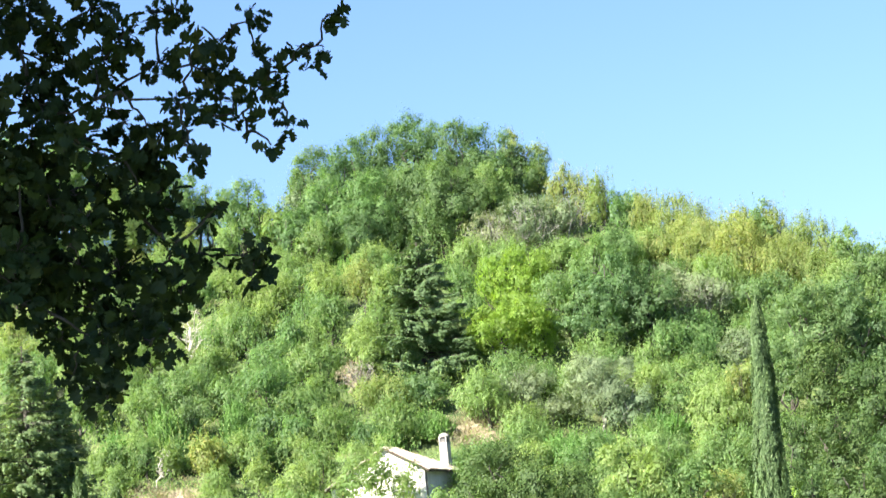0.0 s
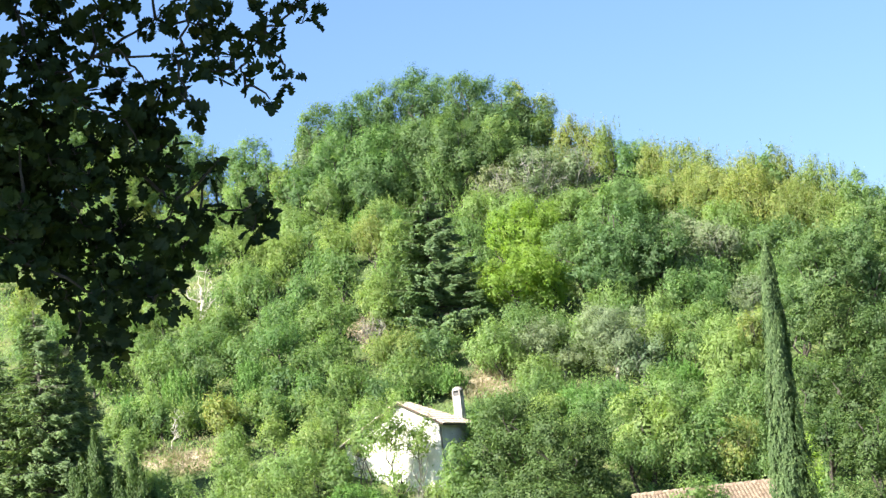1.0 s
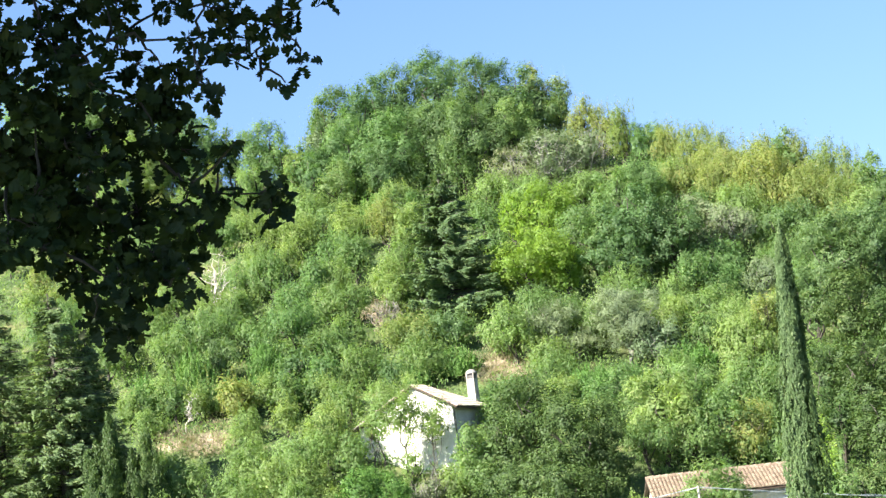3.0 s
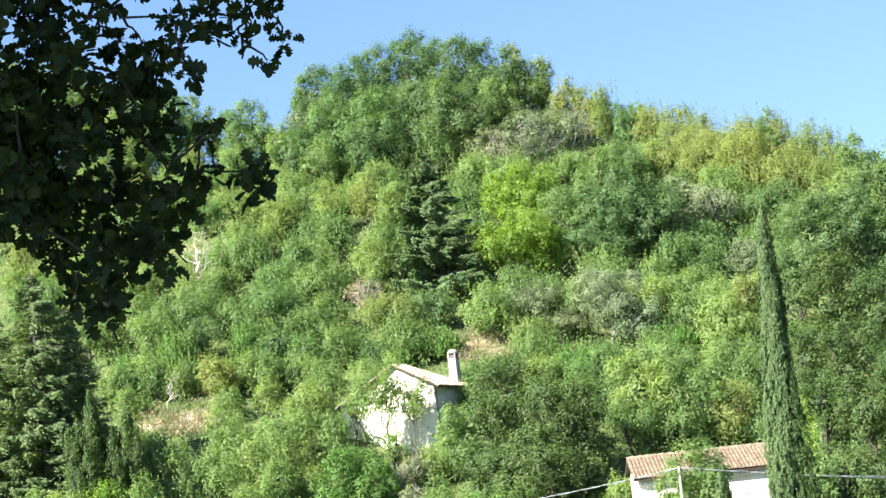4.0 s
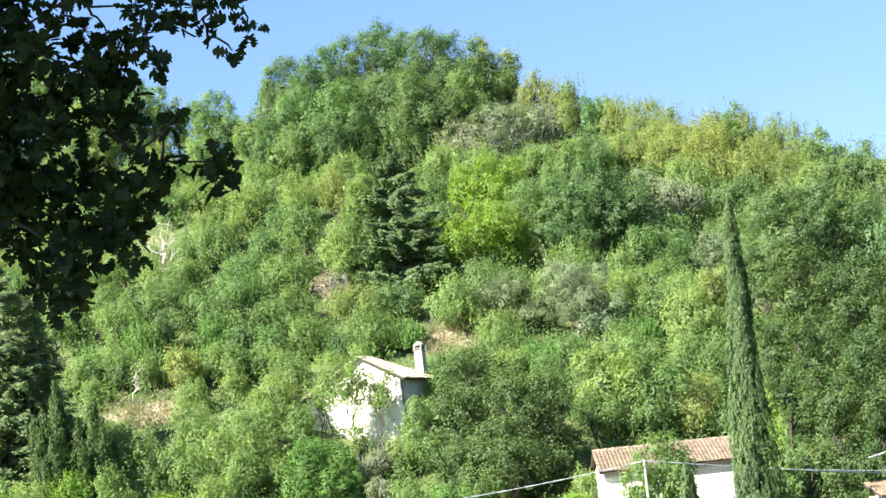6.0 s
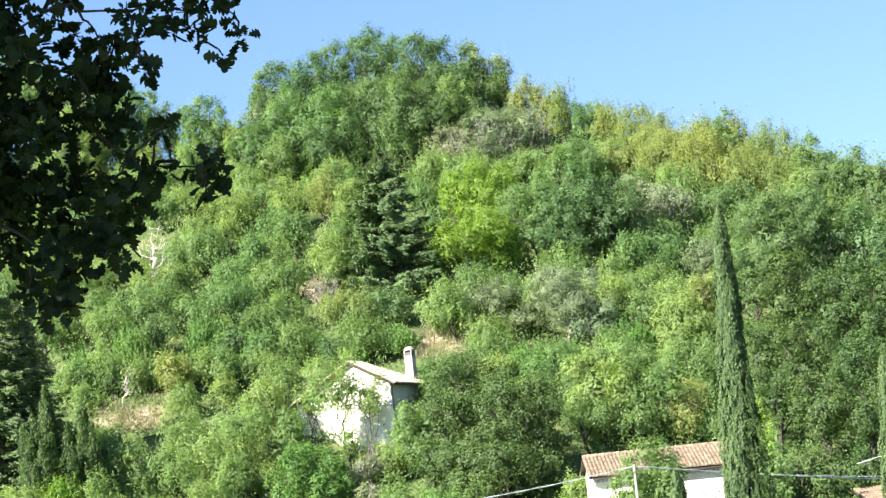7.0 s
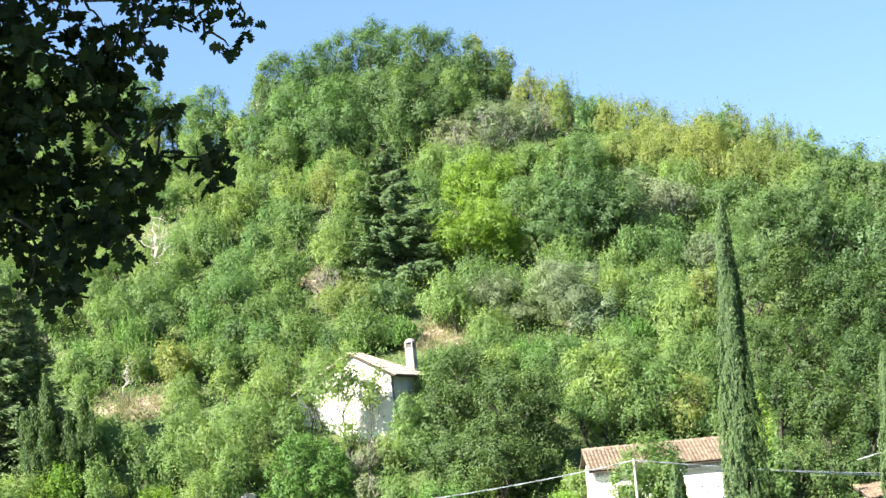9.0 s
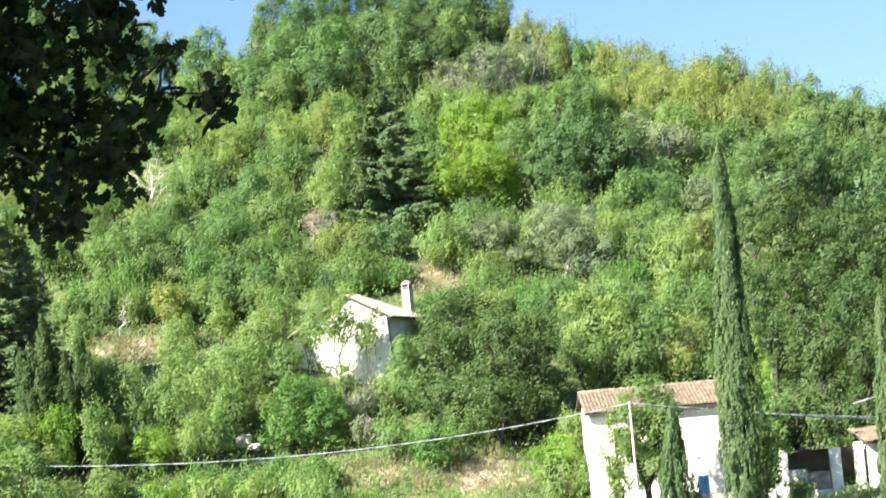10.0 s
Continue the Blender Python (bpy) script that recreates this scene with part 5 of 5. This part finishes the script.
    boxed("flue", (-0.63, -0.18, 3.95, 4.4, 13.3, 13.61), IRON, c)
    bm = bmesh.new()
    for z0, z1, r0, r1 in ((13.62, 13.70, 0.37, 0.37), (13.70, 13.82, 0.36, 0.27), (13.82, 13.9, 0.27, 0.1)):
        add_limb(bm, [(-0.405, 4.175, z0), (-0.405, 4.175, z1)], r0, r1, 12)
    part("cap", bm, WORN_RENDER, c)
    boxed("downpipe", (0.0, 0.08, 0.1, 0.18, zb, ze - 0.2), IRON, t)


lower_house()
side_buildings()
upper_house()


# ---- pole, cable and odds and ends ----
def pole_and_cable():
    t = thing("utility_pole", pose(10.5, 128.0, -2.4), "slender pale concrete utility pole", "pole")
    bm = bmesh.new()
    add_limb(bm, [(0, 0, -0.3), (0, 0, 3.0), (0, 0, 6.58)], 0.085, 0.06, 10)
    part("shaft", bm, CONCRETE, t)
    bm = bmesh.new()
    add_limb(bm, [(-0.02, -0.1, 6.4), (0.35, -0.12, 6.33)], 0.03, 0.03, 6)
    part("bracket", bm, IRON, t)
    bm = bmesh.new()
    add_limb(bm, [(0, -0.16, 6.28), (0, -0.16, 6.53)], 0.05, 0.06, 8)
    part("insulator", bm, STONE, t)
    t = thing("power_cable", pose(0, 0, 0), "twisted pale overhead cable sagging across the slope", "cable")

    def run(a, b, sag, name, r=0.016):
        bm = bmesh.new()
        a, b = Vector(a), Vector(b)
        n = 60
        for k in range(2):
            pts = []
            for i in range(n + 1):
                s = i / n
                ph = s * (b - a).length * 2.2 + k * math.pi
                pts.append(a.lerp(b, s) - Vector((0, 0, sag * 4 * s * (1 - s))) + 0.024 * Vector((0, math.cos(ph), math.sin(ph))))
            add_limb(bm, pts, r, r, 6)
        part(name, bm, CABLE, t)

    top = (10.5, 127.84, 4.1)
    run(top, (-29.5, 116, 4.95), 1.65, "strand")
    run(top, (27.6, 137, 1.87), 0.12, "strand")
    run((19.5, 134, 2.9), (28, 138, 2.15), 0.1, "strand", 0.013)
    run((23.5, 138, 3.2), (29, 133, 4.8), 0.1, "strand", 0.013)


def barrel():
    t = thing("plastic_barrel", pose(14.5, 133.7, -0.95), "blue plastic barrel standing on the farmhouse terrace", "barrel")
    bm = bmesh.new()
    for z0, z1, r0, r1 in ((0, 0.1, 0.27, 0.3), (0.1, 0.8, 0.3, 0.31), (0.8, 0.95, 0.31, 0.26)):
        add_limb(bm, [(0, 0, z0), (0, 0, z1)], r0, r1, 16)
    part("body", bm, BLUE, t)
    bm = bmesh.new()
    add_limb(bm, [(0, 0, 0.95), (0, 0, 1.0)], 0.28, 0.28, 16)
    part("lid", bm, BLUE, t)


def rock(x, y, s, label, lift=0.0, seed=0):
    rng = next_rng()
    bm = bmesh.new()
    bmesh.ops.create_icosphere(bm, subdivisions=3, radius=1.0)
    for v in bm.verts:
        v.co *= 0.75 + 0.6 * noise.noise(v.co * 1.3 + Vector((x, y, seed))) + 0.3 * noise.noise(v.co * 3.7 + Vector((y, x, seed)))
        v.co.x *= 1.35
    bmesh.ops.scale(bm, vec=(s, s, s * 0.75), verts=bm.verts)
    ob = part("rock", bm, STONE, None)
    ob.matrix_world = pose(x, y, ground_z(x, y) + s * 0.4 + lift, 0, 0, rng.uniform(0, 360))
    tagged(ob, label, "rock", "rocks on the slope")


def terrace():
    bm = bmesh.new()
    box(bm, 8.2, 18.2, 133.0, 135.98, -3.2, -0.95)
    ob = part("terrace", bm, CONCRETE, None)
    tagged(ob, "pale concrete terrace in front of the farmhouse", "terrace", kind="structure")


terrace()
pole_and_cable()
barrel()
rock(-10.75, 149.6, 0.62, "pale broken rock lying among the bushes", 0.75)
rock(-10.2, 149.4, 0.36, "pale broken rock lying among the bushes", 0.6, 2)
rock(-7.7, 155.5, 0.22, "pale stone among the bushes", 0.0, 4)
bare_tree(-18.7, 184.0, 6.9, 3.4, PALE_WOOD, "bleached dead tree with bare crooked limbs", 10, 0.04, 0.018)
bare_tree(-19.55, 166.7, 3.7, 1.3, PALE_WOOD, "small bare dead tree on the dry bank", 5, 0.10, 0.014)
for sx, sy, size in ((9.4, 133.9, 0.3), (10.0, 133.6, 0.36), (10.6, 133.8, 0.32), (14.0, 133.7, 0.26)):
    rock(sx, sy, size, "pale stone heaped on the terrace", -0.95 - ground_z(sx, sy) - 0.1, size)


# ---- overhanging oak near the viewer ----
def lobed_leaves(name, pos, nrm, along, size, rng):
    """Oak leaves with wavy lobes either side of a bent rib."""
    ts = np.array([0, 0.12, 0.2, 0.27, 0.34, 0.43, 0.51, 0.58, 0.68, 0.76, 0.82, 0.92, 1.0])
    ws = np.array([0.02, 0.04, 0.20, 0.22, 0.12, 0.33, 0.35, 0.17, 0.39, 0.38, 0.20, 0.24, 0.08])
    n = len(pos)
    nrm = nrm / np.linalg.norm(nrm, axis=1, keepdims=True)
    a = along - nrm * (along * nrm).sum(1, keepdims=True)
    a /= np.linalg.norm(a, axis=1, keepdims=True) + 1e-9
    b = np.cross(nrm, a)
    ln = (size * rng.uniform(0.55, 1.3, n))[:, None]
    curl = rng.uniform(-0.35, 0.5, (n, 1))
    verts = []
    for t, w in zip(ts, ws):
        mid = pos + a * ln * t - nrm * ln * curl * t * t * 0.6
        wl, wr = (w * rng.uniform(0.8, 1.2, (n, 1)) for _ in range(2))
        fold = nrm * ln * 0.10 * (w > 0.1)
        verts += [mid, mid + b * ln * wl + fold, mid - b * ln * wr + fold]
    v = np.stack(verts, 1).reshape(-1, 3)
    k = len(ts)
    one = []
    for i in range(k - 1):
        one += [(3 * i, 3 * i + 3, 3 * i + 4, 3 * i + 1), (3 * i, 3 * i + 2, 3 * i + 5, 3 * i + 3)]
    f = (np.array(one)[None] + (np.arange(n) * 3 * k)[:, None, None]).reshape(-1, 4)
    me = bpy.data.meshes.new(name)
    me.vertices.add(len(v))
    me.vertices.foreach_set("co", v.astype(np.float32).ravel())
    me.loops.add(4 * len(f))
    me.loops.foreach_set("vertex_index", f.astype(np.int32).ravel())
    me.polygons.add(len(f))
    me.polygons.foreach_set("loop_start", np.arange(0, 4 * len(f), 4, dtype=np.int32))
    me.polygons.foreach_set("loop_total", np.full(len(f), 4, dtype=np.int32))
    me.update(calc_edges=True)
    return me


SKELETON = [Vector((-4.7, 13.4, 4.3)), Vector((-3.6, 13.2, 4.7)), Vector((-2.75, 13.0, 4.55)), Vector((-2.7, 13.1, 3.9))]


def bough(tree, clusters):
    """A spray of twigs that ends in clusters (x, y, z, radius) of lobed leaves."""
    rng = next_rng()
    bm = bmesh.new()
    pos, nrm, along = [], [], []
    for x, y, z, r in sorted(clusters, key=lambda c: c[0]):
        c = Vector((x, y, z))
        root = min(SKELETON, key=lambda p: (p - c).length + 0.6 * max(0.0, p.x - c.x))
        pts = crooked(root, c, 0.06, rng, 4)
        add_limb(bm, pts, 0.006 + 0.012 * min(1.0, (c - root).length), 0.004, 5)
        SKELETON.extend(pts[2:])
        n = int(4 + (2500 if x > -1.45 else 4400 if z > 3.7 else 3500) * r * r)
        d = unit(n, rng) * (1, 1, 0.9)
        o = d * (np.cbrt(rng.uniform(0.02, 1, (n, 1))) * r * 0.78)
        for i in range(0, n, 4):
            add_limb(bm, [c, c + Vector(o[i]) * 0.9], 0.004, 0.002, 3)
        pos.append(np.array(c) + o - (0, 0, 0.02))
        nrm.append(unit(n, rng) + (0, -0.35, 0.45))
        along.append(o / (r + 0.02) * 1.1 + unit(n, rng) * 0.5 + (0.05, 0, -0.3))
    limb = tagged(part("bough", bm, OAK_BARK, tree), kind="stuff")
    pos = np.concatenate(pos)
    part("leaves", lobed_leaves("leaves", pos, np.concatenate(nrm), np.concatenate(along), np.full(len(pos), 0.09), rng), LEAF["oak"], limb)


def overhanging_oak():
    rng = next_rng()
    tree = thing("overhanging_oak", pose(0, 0, 0), "large oak with dark shaded lobed leaves overhanging the view", "tree")
    base = Vector((-4.9, 13.5, ground_z(-4.9, 13.5) - 0.4))
    bm = bmesh.new()
    add_limb(bm, crooked(base, (-4.7, 13.4, 4.6), 0.02, rng, 6), 0.34, 0.24, 12)
    add_limb(bm, crooked((-4.7, 13.4, 4.3), (-5.3, 13.3, 8.2), 0.04, rng, 5), 0.22, 0.07, 9)
    add_limb(bm, crooked((-4.7, 13.4, 4.1), (-4.5, 11.4, 7.4), 0.04, rng, 5), 0.18, 0.05, 8)
    add_limb(bm, [SKELETON[0], Vector((-4.1, 13.3, 4.65)), SKELETON[1], Vector((-3.2, 13.1, 4.7)), SKELETON[2]], 0.11, 0.04, 8)
    add_limb(bm, [SKELETON[1], Vector((-3.1, 13.15, 4.3)), SKELETON[3]], 0.05, 0.03, 7)
    part("trunk", bm, OAK_BARK, tree)
    pos, nrm = [], []
    # unseen lobes, added towards the sun to shade the boughs in view
    for c, r, n in (((-5.3, 13.5, 7.9), (2.7, 2.6, 2.1), 7000), ((-4.7, 11.2, 7.7), (2.2, 2.2, 1.8), 6000), ((-3.6, 12.2, 7.0), (1.4, 1.5, 1.1), 4500), ((-4.6, 12.2, 5.6), (1.5, 1.3, 1.0), 3500), ((-4.0, 10.0, 7.3), (2.4, 2.2, 1.6), 8000), ((-1.8, 10.6, 7.1), (2.1, 1.9, 1.2), 7000), ((-2.8, 8.9, 7.3), (2.3, 1.8, 1.4), 7000)):
        d = unit(n, rng)
        pos.append(np.array(c) + d * r * rng.uniform(0.55, 1.0, (n, 1)))
        nrm.append(d + unit(n, rng))
    pos = np.concatenate(pos)
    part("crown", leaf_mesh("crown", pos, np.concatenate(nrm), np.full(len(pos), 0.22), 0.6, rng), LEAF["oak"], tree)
    bough(tree, [(-2.14, 12.63, 3.70, 0.11), (-2.20, 12.76, 3.58, 0.11), (-2.15, 13.27, 3.60, 0.12), (-2.33, 13.07, 3.85, 0.13), (-2.31, 12.63, 3.46, 0.11), (-2.09, 12.94, 4.61, 0.10), (-1.95, 12.98, 4.56, 0.07), (-1.72, 12.69, 4.46, 0.06), (-1.66, 13.21, 4.63, 0.04), (-1.29, 12.65, 4.42, 0.07), (-1.21, 12.90, 4.42, 0.06), (-1.13, 13.02, 4.39, 0.05), (-0.88, 12.98, 4.51, 0.06), (-0.98, 13.03, 4.40, 0.03), (-0.96, 13.09, 4.34, 0.03), (-0.75, 13.16, 4.34, 0.05), (-0.84, 12.92, 4.19, 0.03), (-0.77, 13.05, 4.43, 0.02), (-1.85, 13.18, 4.41, 0.05), (-1.99, 12.81, 4.40, 0.10)])
    bough(tree, [(-1.82, 12.55, 4.22, 0.06), (-1.66, 13.43, 4.48, 0.09), (-1.47, 12.82, 4.33, 0.04), (-1.39, 12.83, 4.33, 0.03), (-1.32, 13.35, 4.43, 0.04), (-2.12, 13.08, 4.34, 0.10), (-1.94, 12.97, 4.27, 0.06), (-1.26, 13.25, 4.23, 0.06), (-1.26, 12.58, 4.16, 0.04), (-1.56, 13.19, 4.27, 0.11), (-1.34, 12.89, 4.25, 0.06), (-2.11, 12.63, 4.11, 0.10), (-2.07, 13.14, 4.23, 0.09), (-1.96, 13.39, 4.32, 0.05), (-1.74, 12.74, 4.19, 0.06), (-1.73, 13.12, 4.18, 0.06), (-1.60, 12.82, 4.16, 0.06), (-1.48, 13.22, 4.17, 0.09), (-1.46, 13.20, 4.05, 0.09), (-1.53, 12.75, 4.01, 0.05)])
    bough(tree, [(-1.81, 13.30, 4.13, 0.06), (-1.91, 13.14, 4.05, 0.05), (-2.18, 13.16, 4.03, 0.12), (-2.01, 13.29, 4.12, 0.07), (-2.02, 12.94, 4.00, 0.08), (-1.44, 13.23, 3.95, 0.08), (-1.72, 13.34, 4.00, 0.10), (-1.78, 12.64, 3.84, 0.10), (-2.12, 13.31, 3.95, 0.11), (-1.91, 12.90, 3.88, 0.07), (-1.19, 12.98, 3.86, 0.06), (-1.12, 12.68, 3.85, 0.03), (-1.56, 13.18, 3.90, 0.06), (-0.96, 12.93, 3.64, 0.06), (-1.05, 13.13, 3.65, 0.04), (-0.90, 12.92, 3.64, 0.03), (-1.26, 13.06, 3.67, 0.07), (-1.34, 12.91, 3.64, 0.06), (-1.20, 13.10, 3.65, 0.03), (-1.34, 12.73, 3.69, 0.05)])
    bough(tree, [(-0.99, 12.88, 3.51, 0.06), (-0.95, 13.09, 3.60, 0.04), (-2.13, 13.23, 3.72, 0.16), (-1.90, 13.06, 3.65, 0.15), (-1.73, 13.38, 3.67, 0.15), (-1.48, 12.74, 3.55, 0.10), (-1.33, 13.32, 3.59, 0.05), (-2.15, 12.70, 3.43, 0.08), (-2.09, 13.42, 3.45, 0.11), (-1.86, 13.11, 3.44, 0.13), (-1.65, 13.10, 3.41, 0.13), (-1.51, 13.42, 3.47, 0.11), (-1.40, 13.26, 3.50, 0.06), (-2.05, 13.26, 3.31, 0.08), (-1.75, 12.60, 3.23, 0.11), (-1.58, 12.88, 3.30, 0.10), (-1.40, 12.63, 3.23, 0.05), (-1.39, 12.72, 3.15, 0.03), (-1.52, 12.74, 3.17, 0.03), (-1.98, 13.32, 3.21, 0.07)])
    bough(tree, [(-1.71, 12.66, 3.11, 0.09), (-1.94, 12.82, 3.04, 0.06), (-1.82, 12.99, 3.02, 0.07), (-1.77, 13.31, 3.10, 0.06), (-1.98, 13.42, 2.99, 0.03), (-1.82, 13.19, 2.96, 0.02), (-2.28, 12.74, 4.32, 0.15), (-2.37, 13.04, 4.03, 0.18), (-2.42, 13.19, 3.72, 0.16), (-2.29, 12.60, 4.53, 0.15), (-2.02, 13.16, 4.78, 0.13), (-1.68, 12.88, 4.71, 0.11), (-1.41, 13.08, 4.72, 0.10), (-1.12, 13.15, 4.68, 0.09), (-2.12, 13.15, 5.10, 0.12), (-1.93, 13.02, 4.92, 0.10), (-1.74, 13.05, 5.05, 0.10), (-1.54, 12.73, 4.81, 0.10), (-1.40, 13.00, 4.97, 0.08), (-1.18, 12.66, 4.73, 0.07)])
    bough(tree, [(-1.29, 12.98, 4.98, 0.08), (-1.07, 13.03, 4.80, 0.06), (-1.04, 13.10, 4.69, 0.05), (-0.90, 12.96, 4.93, 0.06), (-0.80, 12.83, 4.63, 0.04), (-0.65, 13.01, 4.72, 0.05), (-0.54, 12.89, 4.69, 0.04), (-0.60, 13.09, 4.67, 0.03), (-0.75, 12.96, 4.58, 0.04), (-0.89, 12.96, 4.75, 0.04), (-1.20, 13.37, 4.77, 0.06), (-0.47, 12.96, 4.87, 0.03), (-0.41, 12.95, 4.88, 0.02), (-0.52, 12.95, 4.84, 0.03), (-0.94, 12.99, 4.56, 0.04), (-0.83, 12.85, 4.49, 0.04), (-1.01, 13.02, 4.51, 0.05), (-1.12, 13.38, 4.54, 0.05), (-2.29, 13.06, 4.97, 0.16)])


overhanging_oak()
